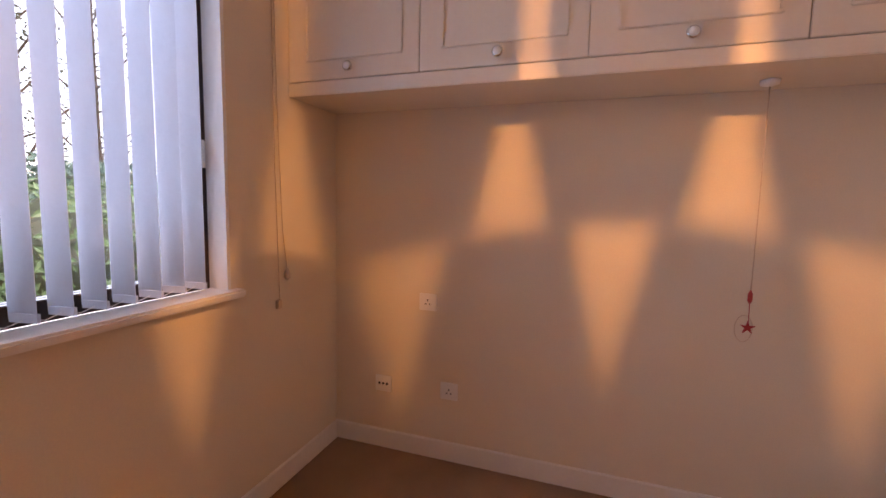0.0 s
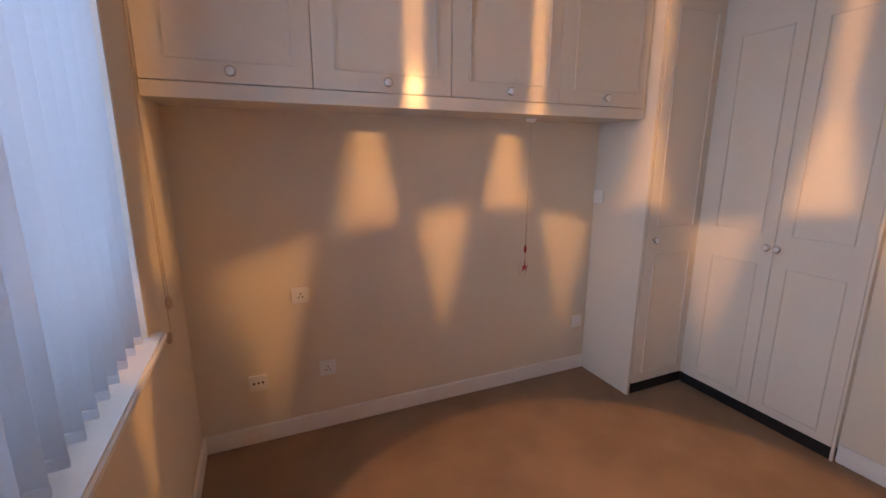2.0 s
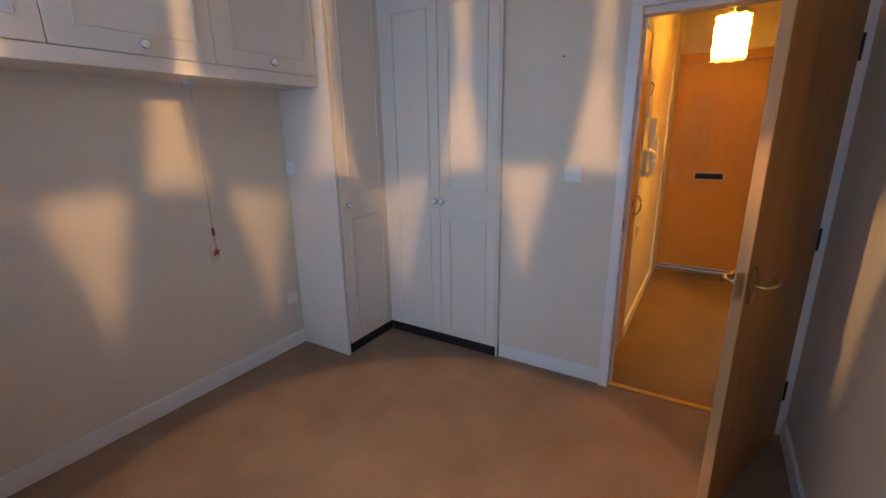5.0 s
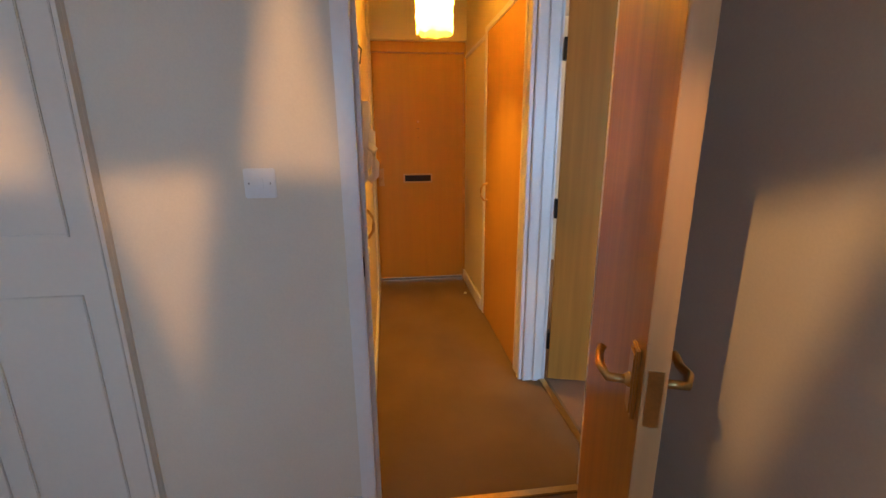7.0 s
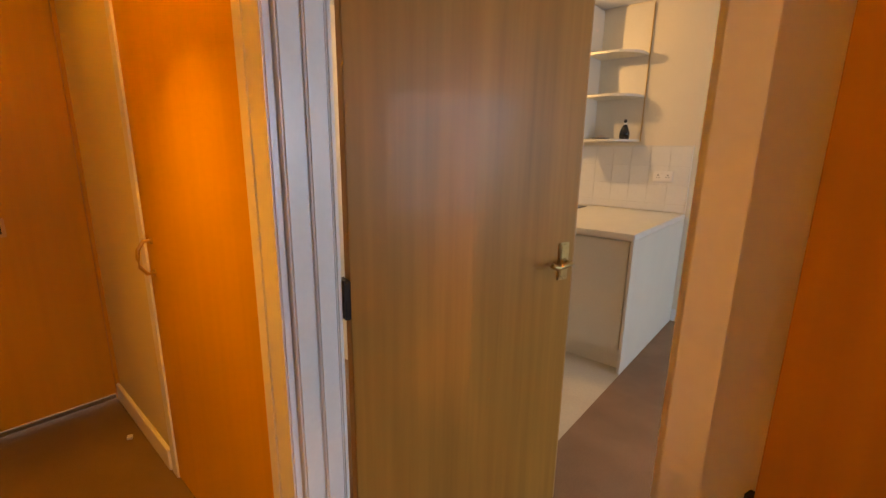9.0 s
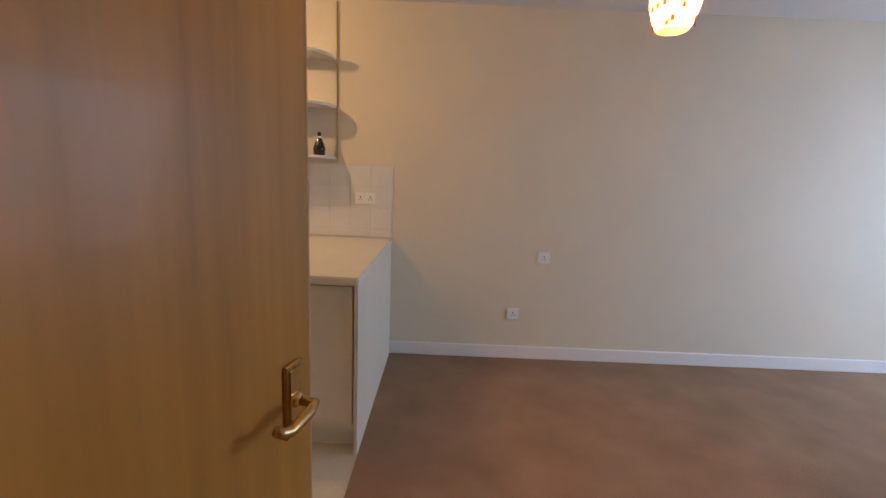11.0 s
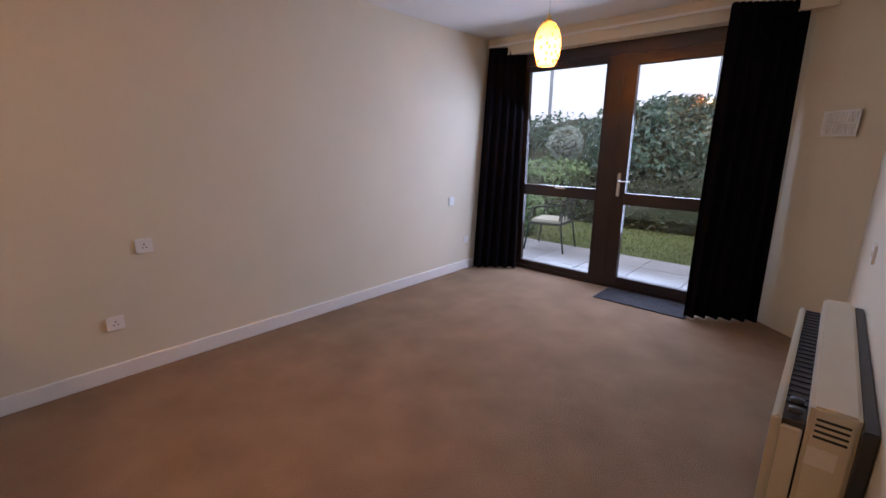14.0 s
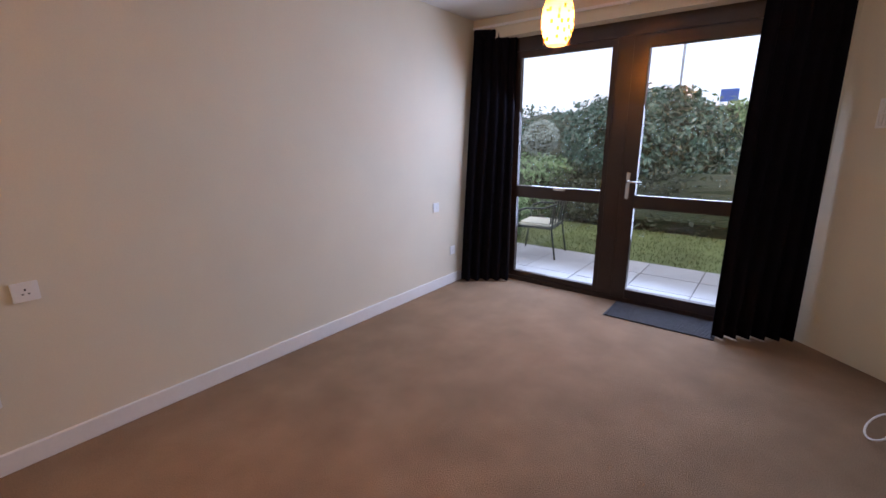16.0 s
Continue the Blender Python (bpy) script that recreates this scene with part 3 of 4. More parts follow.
for k in range(5):
    a0, a1, a2 = (2 * math.pi * (k + o) / 5 for o in (-0.5, 0, 0.5))
    for dy in (-0.004, 0.004):
        star.faces.new([star.verts.new((r * math.sin(a), dy, r * math.cos(a))) for r, a in ((0.009, a0), (0.026, a1), (0.009, a2), (0.0, 0))])
    for (r0, b0), (r1, b1) in (((0.009, a0), (0.026, a1)), ((0.026, a1), (0.009, a2))):
        star.faces.new([star.verts.new(p) for p in ((r0 * math.sin(b0), -0.004, r0 * math.cos(b0)), (r1 * math.sin(b1), -0.004, r1 * math.cos(b1)), (r1 * math.sin(b1), 0.004, r1 * math.cos(b1)), (r0 * math.sin(b0), 0.004, r0 * math.cos(b0)))])
part("star", star, M_RED, pull, "red star pendant")
part("string", tube([(0, 0, 0.09), (0.002, 0, 0.02)], 0.0016, 6), M_RED, pull)
part("ceiling_mount", lathe([(0.03, 0.876), (0.028, 0.862), (0.006, 0.855), (0.0, 0.855)], 20), M_PLASTIC, pull, "white cord mount")


def pendant_flex(parent, z0, z1):
    part("flex", tube([(0, 0, z0), (0, 0, z1 - 0.04)], 0.004, 8), M_CORD, parent)
    part("ceiling_rose", lathe([(0.012, z1 - 0.06), (0.04, z1 - 0.03), (0.045, z1)], 24), M_PLASTIC, parent)


# bedroom shade: pleats with tapered slits between them
lampb = thing("pendant_lamp", "ivory pleated pendant shade with tapered slits, lit", "lamp", pose(1.5, -1.6, 0))
shade = bmesh.new()
RB = 0.075
N_SLIT = 12
for shift, za, zb, g0, g1 in ((0.667, 2.10, 2.016, 0.16, 0.05), (0.667, 2.016, 1.992, 0.10, 0.36), (0.167, 1.992, 1.956, 0.40, 0.0), (0.167, 1.956, 1.928, 0.0, 0.0)):
    steps = 4
    step = 2 * math.pi / N_SLIT
    for k in range(N_SLIT):
        c = step * (k + shift)
        for j in range(steps):
            quad = []
            for f in (j / steps, (j + 1) / steps):
                gap = g0 + (g1 - g0) * f
                z = za + (zb - za) * f
                a0, a1 = c + step * gap / 2, c + step * (1 - gap / 2)
                quad.append([(RB * math.cos(a0 + (a1 - a0) * i / 3), RB * math.sin(a0 + (a1 - a0) * i / 3), z) for i in range(4)])
            for i in range(3):
                shade.faces.new([shade.verts.new(p) for p in (quad[0][i], quad[0][i + 1], quad[1][i + 1], quad[1][i])])
part("shade", shade, M_SHADE, lampb, "ivory pleated shade")
part("shade_ring", tube([(RB * math.cos(a), RB * math.sin(a), 1.926) for a in [2 * math.pi * k / 32 for k in range(33)]], 0.003, 6), M_CHROME, lampb)
# unseen ring, added to dim the light thrown up at the ceiling
part("bounce_stop_ring", lathe([(0.024, 2.108), (0.074, 2.102), (0.074, 2.099), (0.024, 2.104)], 32), M_SHADE, lampb, "unseen ivory ring added at the top to cut light to the ceiling")
pendant_flex(lampb, 2.24, H)
part("lamp_holder", lathe([(0.018, 2.26), (0.02, 2.2), (0.016, 2.09)], 16), M_PLASTIC, lampb)
for a in (0, 2 * math.pi / 3, 4 * math.pi / 3):
    part("spoke", tube([(0, 0, 2.10), (RB * math.cos(a), RB * math.sin(a), 2.10)], 0.002, 6), M_CHROME, lampb)

# ---- hall fittings ----
hl = thing("pendant_lamp", "frilled cream cylinder pendant shade, lit, in the hallway", "lamp", pose(4.22, -2.405, 0))
frill = bmesh.new()
fr_rings = []
for z in (1.91, 1.94, 1.97, 2.0, 2.03, 2.06, 2.09, 2.12, 2.15, 2.18):
    fr_rings.append([frill.verts.new(((0.098 + 0.006 * math.sin(9 * a + 60 * z) + 0.005 * math.sin(z * 105)) * math.cos(a), (0.098 + 0.006 * math.sin(9 * a + 60 * z) + 0.005 * math.sin(z * 105)) * math.sin(a), z + 0.004 * math.sin(7 * a))) for a in [2 * math.pi * k / 48 for k in range(48)]])
for a, b in zip(fr_rings, fr_rings[1:]):
    for k in range(48):
        frill.faces.new((a[k], a[(k + 1) % 48], b[(k + 1) % 48], b[k])).smooth = True
part("shade", frill, M_LITSHADE, hl, "glowing frilled cream shade")
pendant_flex(hl, 2.14, H)
part("lamp_holder", lathe([(0.018, 2.20), (0.02, 2.14), (0.016, 2.11)], 16), M_PLASTIC, hl)

ent = thing("door_entry_phone", "white door entry handset on the hallway wall", "intercom", pose(4.05, HN, 1.32))
part("base", box(-0.05, 0.05, -0.03, 0, -0.12, 0.10, 0.006), M_PLASTIC, ent)
part("handset", box(-0.045, 0.0, -0.065, -0.031, -0.11, 0.09, 0.01), M_PLASTIC, ent)
al = thing("alarm_unit", "white wall alarm handset on the hallway wall", "alarm", pose(3.79, HN, 1.25))
part("base", box(-0.04, 0.04, -0.03, 0, -0.09, 0.09, 0.008), M_PLASTIC, al)
part("handset", tube([(0, -0.032, 0.085), (0, -0.062, 0.06), (0, -0.066, 0.0), (0, -0.062, -0.06), (0, -0.032, -0.085)], 0.02, 10), M_PLASTIC, al)
ch = thing("door_chime", "white door chime box on the hallway wall", "chime", pose(4.02, HN, 1.47))
part("case", box(-0.055, 0.055, -0.045, 0, -0.07, 0.075, 0.006), M_PLASTIC, ch)
cn = thing("wall_panel", "pale wall mounted notice panel in the hallway", "panel", pose(3.80, HN, 1.68))
part("board", box(-0.09, 0.12, -0.012, 0, -0.14, 0.16, 0.002), M_PAPER, cn)
part("hook", tube([(-0.07, -0.012, 0.08), (-0.07, -0.03, 0.06), (-0.07, -0.02, 0.0)], 0.004, 6), M_BLACKMETAL, cn)
plate("power_socket", "white hallway socket low on the wall", pose(3.88, HN, 0.76), 0.086, "single")
scrap = tagged(new("paper_scrap", to_mesh("paper_scrap", prism([(5.24, -2.775), (5.265, -2.783), (5.275, -2.765), (5.252, -2.755)], 0.001, 0.012), M_PAPER)), "small crumpled white paper scrap on the hallway carpet", "scrap")
cl = thing("door_closer", "small dark door contact above the front door", "door contact", pose(5.66, -2.08, 2.20))
part("case", box(-0.03, 0.0, -0.03, 0.03, -0.03, 0.06, 0.004), M_BLACKMETAL, cl)

# ---- living room window wall ----
X0 = LW - 0.03
pw = thing("window_2", "dark brown glazed patio door and side window", "patio door", pose(X0, -4.78, 0), kind="structure")
part("outer_frame", boxes((-0.05, 0.03, -1.17, -1.03, 0.0, 2.34), (-0.05, 0.03, 1.06, 1.18, 0.0, 2.34), (-0.05, 0.03, -1.03, 1.06, 2.22, 2.34), (-0.05, 0.03, -1.03, 1.06, 0.0, 0.045), (-0.05, 0.03, -0.10, 0.03, 0.045, 2.22), bevel=0.004), M_FRAME, pw)
fx = part("side_window", boxes((-0.03, 0.02, -1.0299, -0.972, 0.046, 2.219), (-0.03, 0.02, -0.145, -0.1001, 0.046, 2.219), (-0.03, 0.02, -0.972, -0.145, 2.165, 2.219), (-0.03, 0.02, -0.972, -0.145, 0.046, 0.10), (-0.03, 0.035, -0.972, -0.145, 0.872, 0.985), bevel=0.003), M_FRAME, pw)
part("vent_handle", box(0.035, 0.05, -0.58, -0.46, 0.962, 0.984, 0.004), M_CHROME, fx, "chrome window handle")
for z0, z1 in ((0.10, 0.872), (0.985, 2.165)):
    part("pane", box(-0.012, 0.0, -0.972, -0.145, z0, z1), M_GLASS, fx).visible_shadow = False
dr = part("door", boxes((-0.03, 0.03, 0.0301, 0.148, 0.046, 2.219), (-0.03, 0.03, 0.94, 1.0599, 0.046, 2.219), (-0.03, 0.03, 0.148, 0.94, 2.125, 2.219), (-0.03, 0.03, 0.148, 0.94, 0.046, 0.125), (-0.03, 0.03, 0.148, 0.94, 0.855, 0.965), bevel=0.003), M_FRAME, pw)
for z0, z1 in ((0.125, 0.855), (0.965, 2.125)):
    part("pane", box(-0.012, 0.0, 0.148, 0.94, z0, z1), M_GLASS, dr).visible_shadow = False
part("handle_plate", box(0.03, 0.04, 0.065, 0.10, 0.93, 1.16, 0.005), M_CHROME, dr, "white metal handle plate")
part("lever", tube([(0.04, 0.083, 1.08), (0.075, 0.083, 1.08), (0.08, 0.11, 1.08), (0.078, 0.20, 1.078)], 0.009), M_CHROME, dr)
rail = thing("curtain_rail", "white metal curtain rail above the patio doors", "curtain rail", pose(-0.869, -4.78, 2.415))
part("track", box(0.06, 0.085, -1.38, 1.2, 0, 0.02, 0.004), M_GLOSS, rail)
for y in (-1.2, 0.0, 1.1):
    part("bracket", box(0, 0.0599, y - 0.012, y + 0.012, 0.002, 0.018), M_GLOSS, rail)


def curtain(label, a, b, z0, z1, folds, amp, lean=0.0):
    """A gathered curtain between two plan points."""
    c = thing("curtain", label, "curtain", pose(a[0], a[1], z0), "patio curtains")
    bm = bmesh.new()
    d = Vector((b[0] - a[0], b[1] - a[1], 0))
    nrm = Vector((-d.y, d.x, 0)).normalized()
    nu, nv = folds * 10, 14
    layers = []
    for off in (0.0, 0.004):
        grid = []
        for j in range(nv + 1):
            v = j / nv
            row = []
            for i in range(nu + 1):
                u = i / nu
                swing = math.sin(2 * math.pi * folds * u + 0.5 * math.sin(3 * v + 5 * u)) * amp * (0.6 + 0.4 * (1 - v)) + 0.012 * math.sin(5 * u + 2 * v)
                pinch = 1.0 - 0.05 * v
                p = d * (0.5 + (u - 0.5) * pinch) + nrm * (swing + off) + Vector((-lean * v * (1 - 0.6 * u), 0, 0))
                row.append(bm.verts.new((p.x, p.y, (z1 - z0) * v)))
            grid.append(row)
        layers.append(grid)
        for j in range(nv):
            for i in range(nu):
                bm.faces.new((grid[j][i], grid[j][i + 1], grid[j + 1][i + 1], grid[j + 1][i])).smooth = True
    part("fabric", bm, M_VELVET, c)
    for k in range(folds * 2):
        u = (k + 0.5) / (folds * 2)
        p = d * (0.5 + (u - 0.5) * 0.95) + Vector((-lean * (1 - 0.6 * u), 0, 0))
        head = bmesh.new()
        add_box(head, p.x - 0.022, p.x + 0.022, p.y - 0.022, p.y + 0.022, z1 - z0 - 0.06, z1 - z0 + 0.012, 0.008)
        part("heading_pleat", head, M_VELVET, c, "gathered black heading")
    return c


curtain("black velvet curtain drawn back to the south wall", (-0.60, -6.14), (-0.93, -5.78), 0.012, 2.40, 5, 0.035, 0.17)
curtain("black velvet curtain drawn back beside the patio door", (-0.64, -3.91), (-0.95, -3.45), 0.012, 2.40, 6, 0.035)

dm = thing("door_mat", "charcoal ribbed door mat inside the patio door", "door mat", pose(-0.80, -4.29, 0.0))
part("base", box(-0.195, 0.195, -0.40, 0.40, 0.001, 0.007, 0.002), M_MAT, dm, "rubber edged base")
ribs = bmesh.new()
for k in range(15):
    add_box(ribs, -0.18 + k * 0.0255, -0.18 + k * 0.0255 + 0.014, -0.385, 0.385, 0.0071, 0.012)
part("ribs", ribs, M_MAT, dm)

vt = thing("air_vent", "white slatted wall vent on the splayed wall", "vent", pose(-0.745, -3.1865, 1.57, 0, 0, 45))
part("frame", boxes((-0.13, 0.13, -0.008, 0, -0.085, -0.07), (-0.13, 0.13, -0.008, 0, 0.07, 0.085), (-0.13, -0.115, -0.008, 0, -0.07, 0.07), (0.115, 0.13, -0.008, 0, -0.07, 0.07), (-0.115, 0.115, -0.008, 0, -0.007, 0.007), bevel=0.002), M_PLASTIC, vt)
part("backing", box(-0.115, 0.115, -0.002, 0, -0.07, 0.07), M_GROUT, vt)
slit_me = to_mesh("louvre", box(-0.005, 0.005, -0.008, -0.002, -0.03, 0.03), M_PLASTIC)
for k in range(12):
    for z in (-0.0385, 0.0385):
        piece("louvre", slit_me, vt, (-0.105 + k * 0.019, 0, z))

# ---- storage heater ----
ht = thing("storage_heater", "beige night storage heater with dark grille and controls", "heater", pose(1.28, LN - 0.002, 0.05) @ Matrix.Diagonal((1, 1.25, 1, 1)))
part("body", box(-0.56, 0.56, -0.108, -0.026, 0.04, 0.70, 0.008), M_HEATER, ht)
part("front_panel", box(-0.56, 0.5599, -0.168, -0.150, 0.04, 0.64, 0.006), M_HEATER, ht)
part("end_panel", box(0.54, 0.5599, -0.1495, -0.112, 0.04, 0.615, 0.003), M_HEATER, ht)
part("grille", prism([(-0.555, -0.1498), (0.535, -0.1498), (0.535, -0.1082), (-0.555, -0.1082)], 0.30, 0.628), M_HDARK, ht, "dark outlet grille")
gl_me = to_mesh("grille_bar", box(-0.006, 0.006, -0.1497, -0.1085, 0.6281, 0.632), M_HDARK)
for k in range(24):
    piece("grille_bar", gl_me, ht, (-0.54 + k * 0.042, 0, 0))
part("back_frame", box(-0.575, 0.575, -0.025, 0, 0.02, 0.68, 0.003), M_HDARK, ht, "dark rear casing")
for sx in (0.44, 0.50):
    part("control_knob", lathe([(0.015, 0.6365), (0.014, 0.65), (0.0, 0.651)], 14), M_HDARK, ht).location = (sx, -0.129, 0)
part("side_slots", boxes(*[(0.5595, 0.5625, -0.095, -0.04, 0.664 - 0.017 * k, 0.670 - 0.017 * k) for k in range(4)]), M_HOLE, ht)
part("rating_label", box(0.5601, 0.562, -0.10, -0.05, 0.53, 0.585), M_PAPER, ht, "white paper rating label")
for sx in (-0.5, 0.5):
    part("foot", box(sx - 0.03, sx + 0.03, -0.15, -0.02, -0.05, 0.0395), M_HDARK, ht)
cab = thing("mains_cable", "white mains cable looped on the carpet", "cable", pose(0.15, -3.1, 0))
part("cable_loop", tube([(0.10 * math.cos(a) * (1 + 0.1 * a / 6), 0.05 * math.sin(a) - 0.02, 0.02 + 0.06 * (1 + math.sin(a))) for a in [2 * math.pi * k / 24 for k in range(30)]], 0.005, 6), M_PLASTIC, cab)

# ---- living room lamps ----


def mosaic_lamp(x, y):
    l = thing("pendant_lamp", "amber mosaic glass pendant lamp, lit", "lamp", pose(x, y, 0), "living room pendants")
    prof = [(0.058, 1.98), (0.078, 2.02), (0.092, 2.07), (0.096, 2.12), (0.090, 2.18), (0.074, 2.23), (0.050, 2.27), (0.022, 2.285)]
    glass = bmesh.new()
    rings = [[glass.verts.new((r * math.cos(2 * math.pi * k / 32), r * math.sin(2 * math.pi * k / 32), z)) for k in range(32)] for r, z in prof]
    for a, b in zip(rings, rings[1:]):
        for k in range(32):
            glass.faces.new((a[k], a[(k + 1) % 32], b[(k + 1) % 32], b[k])).smooth = True
    sh = part("glass_shade", glass, M_AMBER, l, "amber glass shade")
    chip = bmesh.new()
    for j in range(1, 7):
        for k in range(16):
            if random.random() < 0.62:
                a = 2 * math.pi * (k + random.uniform(-0.3, 0.3)) / 16
                r, z = prof[j]
                p = Vector((r * math.cos(a), r * math.sin(a), z - random.uniform(0, 0.03)))
                m4 = Matrix.LocRotScale(p, Euler((0, random.uniform(-0.3, 0.3), a)), (0.004, 0.014, 0.022))
                bmesh.ops.create_cube(chip, size=1.0, matrix=m4)
    tagged(part("mosaic_chips", chip, M_CHIP, sh, "dark amber mosaic chips"), kind="stuff")
    part("bulb", lathe([(0.0, 2.125), (0.025, 2.132), (0.032, 2.16), (0.026, 2.20), (0.014, 2.23)], 16), M_BULB, l, "glowing bulb")
    part("cap", lathe([(0.024, 2.284), (0.018, 2.31), (0.008, 2.33)], 16), M_BRASS, l)
    part("flex", tube([(0, 0, 2.32), (0, 0, H - 0.05)], 0.003, 8), M_CHROME, l)
    part("ceiling_rose", lathe([(0.014, H - 0.07), (0.03, H - 0.05), (0.032, H)], 20), M_BLACKMETAL, l)
    return l


M_CHIP = shade_mat("brown_amber_chip", (0.55, 0.25, 0.06), 0.5)
mosaic_lamp(2.46, -4.90)
mosaic_lamp(0.20, -4.88)

# ---- kitchen corner ----
ku = thing("kitchen_base_unit", "cream kitchen base unit with a pale end panel", "kitchen unit", pose(3.715, LS, 0))
part("end_panel", box(0.002, 0.02, 0.004, 1.235, 0.0, 0.858), M_UNIT, ku, "white laminate end panel")
part("carcass", box(0.0205, 1.9, 0.004, 1.20, 0.12, 0.858), M_UNIT, ku)
part("front_panel", box(0.03, 0.62, 1.2005, 1.22, 0.15, 0.85, 0.002), M_UNIT, ku)
part("front_panel", box(0.624, 1.22, 1.2005, 1.22, 0.15, 0.85, 0.002), M_UNIT, ku)
part("plinth", box(0.0205, 1.9, 1.13, 1.15, 0.0, 0.1195), M_UNIT, ku)
wt = thing("worktop", "cream laminate kitchen worktop with a rounded edge", "worktop", pose(3.715, LS, 0.86))
part("slab", box(-0.004, 1.95, 0.010, 1.25, 0.0, 0.04, 0.006), M_WORKTOP, wt)
hob = thing("ceramic_hob", "black glass hob set in the worktop", "hob", pose(4.72, -5.80, 0.90))
part("glass", box(-0.26, 0.26, -0.25, 0.25, 0.0, 0.008, 0.002), M_HOB, hob)
for sx, sy in ((-0.12, -0.11), (0.12, -0.11), (-0.12, 0.11), (0.12, 0.11)):
    part("heat_ring", lathe([(0.085, 0.0081), (0.085, 0.0088), (0.08, 0.0088), (0.08, 0.0081)], 28), M_HDARK, hob).location = (sx, sy, 0)
plate("power_socket", "white double power socket on the kitchen tiles", pose(3.91, LS + 0.0095, 1.185, 0, 0, 180), 0.147, "double")

sh = thing("corner_shelf", "white open end shelf unit with rounded shelves", "shelf unit", pose(4.12, LS, 0))
part("back_panel", box(0, 0.40, 0.001, 0.016, 1.455, 2.50), M_UNIT, sh)
part("side_panel", box(0.385, 0.402, 0.0165, 0.30, 1.455, 2.50), M_UNIT, sh)
for z in (1.455, 1.80, 2.12):
    pts = [(0.384, 0.017), (0.384, 0.295), (0.24, 0.295)] + [(0.24 - 0.235 * math.sin(a), 0.06 + 0.235 * math.cos(a)) for a in [math.pi / 2 * k / 8 for k in range(1, 9)]] + [(0.004, 0.017)]
    part("shelf", prism(pts, z, z + 0.018), M_UNIT, sh)
part("edge_strip", box(-0.004, -0.0005, 0.001, 0.02, 1.455, 2.50), M_BRASS, sh)
wc = thing("kitchen_wall_unit", "white kitchen wall cupboard beside the open shelf", "kitchen unit", pose(4.525, LS, 1.455))
part("body", box(0, 0.6, 0.001, 0.29, 0.35, 1.045), M_UNIT, wc)
part("door", box(0.002, 0.598, 0.2905, 0.308, 0.352, 1.043, 0.002), M_UNIT, wc)
hd = thing("cooker_hood", "dark slim cooker hood below the wall cupboard", "cooker hood", pose(4.525, LS, 1.66))
part("body", box(0, 0.6, 0.001, 0.28, 0.06, 0.1445), M_HDARK, hd)
part("visor", prism([(0.0, 0.281), (0.6, 0.281), (0.6, 0.40), (0.0, 0.40)], 0.05, 0.075), M_STEEL, hd)
bt = thing("sauce_bottle", "small dark bottle with a white neck label on the shelf", "bottle", pose(4.21, LS + 0.13, 1.473))
part("body", lathe([(0.0, 0), (0.038, 0.002), (0.040, 0.05), (0.03, 0.08), (0.014, 0.115), (0.013, 0.13)], 20), M_HOB, bt)
part("neck_label", lathe([(0.0135, 0.115), (0.0145, 0.116), (0.0145, 0.128), (0.0135, 0.129)], 16), M_PAPER, bt)
part("cap", lathe([(0.012, 0.13), (0.012, 0.155), (0.0, 0.157)], 16), M_PLINTH, bt)
ds = thing("serving_dish", "shallow dish with greenish contents on the shelf", "dish", pose(4.40, LS + 0.14, 1.473))
part("plate", lathe([(0.0, 0), (0.05, 0.001), (0.075, 0.010), (0.073, 0.013), (0.048, 0.004), (0.0, 0.004)], 24), M_HDARK, ds)
part("contents", lathe([(0.045, 0.0045), (0.035, 0.022), (0.012, 0.032), (0.0, 0.033)], 18), M_CORD, ds, "pale green heap")
kl = thing("ceiling_light", "round white kitchen ceiling light, lit", "lamp", pose(4.9, -5.25, 0))
part("base", lathe([(0.15, H), (0.15, H - 0.03), (0.0, H - 0.03)], 28), M_PLASTIC, kl)
part("lamp_holder", lathe([(0.02, H - 0.031), (0.02, H - 0.15), (0.0, H - 0.15)], 16), M_PLASTIC, kl)

# splashback tiles
sp = thing("splashback", "white glazed square tile splashback with grey joints", "splashback", pose(3.722, LS, 0.902), kind="structure")
part("grout", box(0, 2.0, 0, 0.006, 0, 0.525), M_GROUT, sp, "grey grout bed")
part("edge_trim", box(-0.006, -0.0002, 0, 0.011, 0, 0.53), M_PLASTIC, sp, "plastic tile edge trim")
tile_me = to_mesh("tile", box(0.0012, 0.1485, 0.0062, 0.0095, 0.0012, 0.1485, 0.0012), M_TILE)
tile_cut = to_mesh("tile", box(0.0012, 0.1485, 0.0062, 0.0095, 0.0012, 0.062, 0.0012), M_TILE)
for k in range(13):
    piece("tile", tile_cut, sp, (k * 0.15, 0, 0))
    for j in range(3):
        piece("tile", tile_me, sp, (k * 0.15, 0, 0.065 + j * 0.15))

# ---- outdoors ----
M_SOIL = mat("dark_soil", (0.05, 0.042, 0.03), 0.95, 0.3, 2.0, 60.0, 0.6)
M_LAWN = mat("lawn_grass", (0.12, 0.16, 0.065), 0.9, 0.35, 1.6, 70.0, 0.8, spec=0.2)
M_SLAB = mat("pale_concrete_slab", (0.46, 0.47, 0.48), 0.85, 0.16, 3.0, 90.0, 0.4, per_piece=0.08)
M_LEAF = mat("glossy_laurel_leaf", (0.065, 0.145, 0.11), 0.30, 0.5, 3.0, 30.0, 0.0)
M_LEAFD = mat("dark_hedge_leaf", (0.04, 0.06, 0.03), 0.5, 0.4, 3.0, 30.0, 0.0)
M_LEAFP = mat("pale_grey_leaf", (0.36, 0.46, 0.42), 0.6, 0.3, 4.0, 30.0, 0.0)
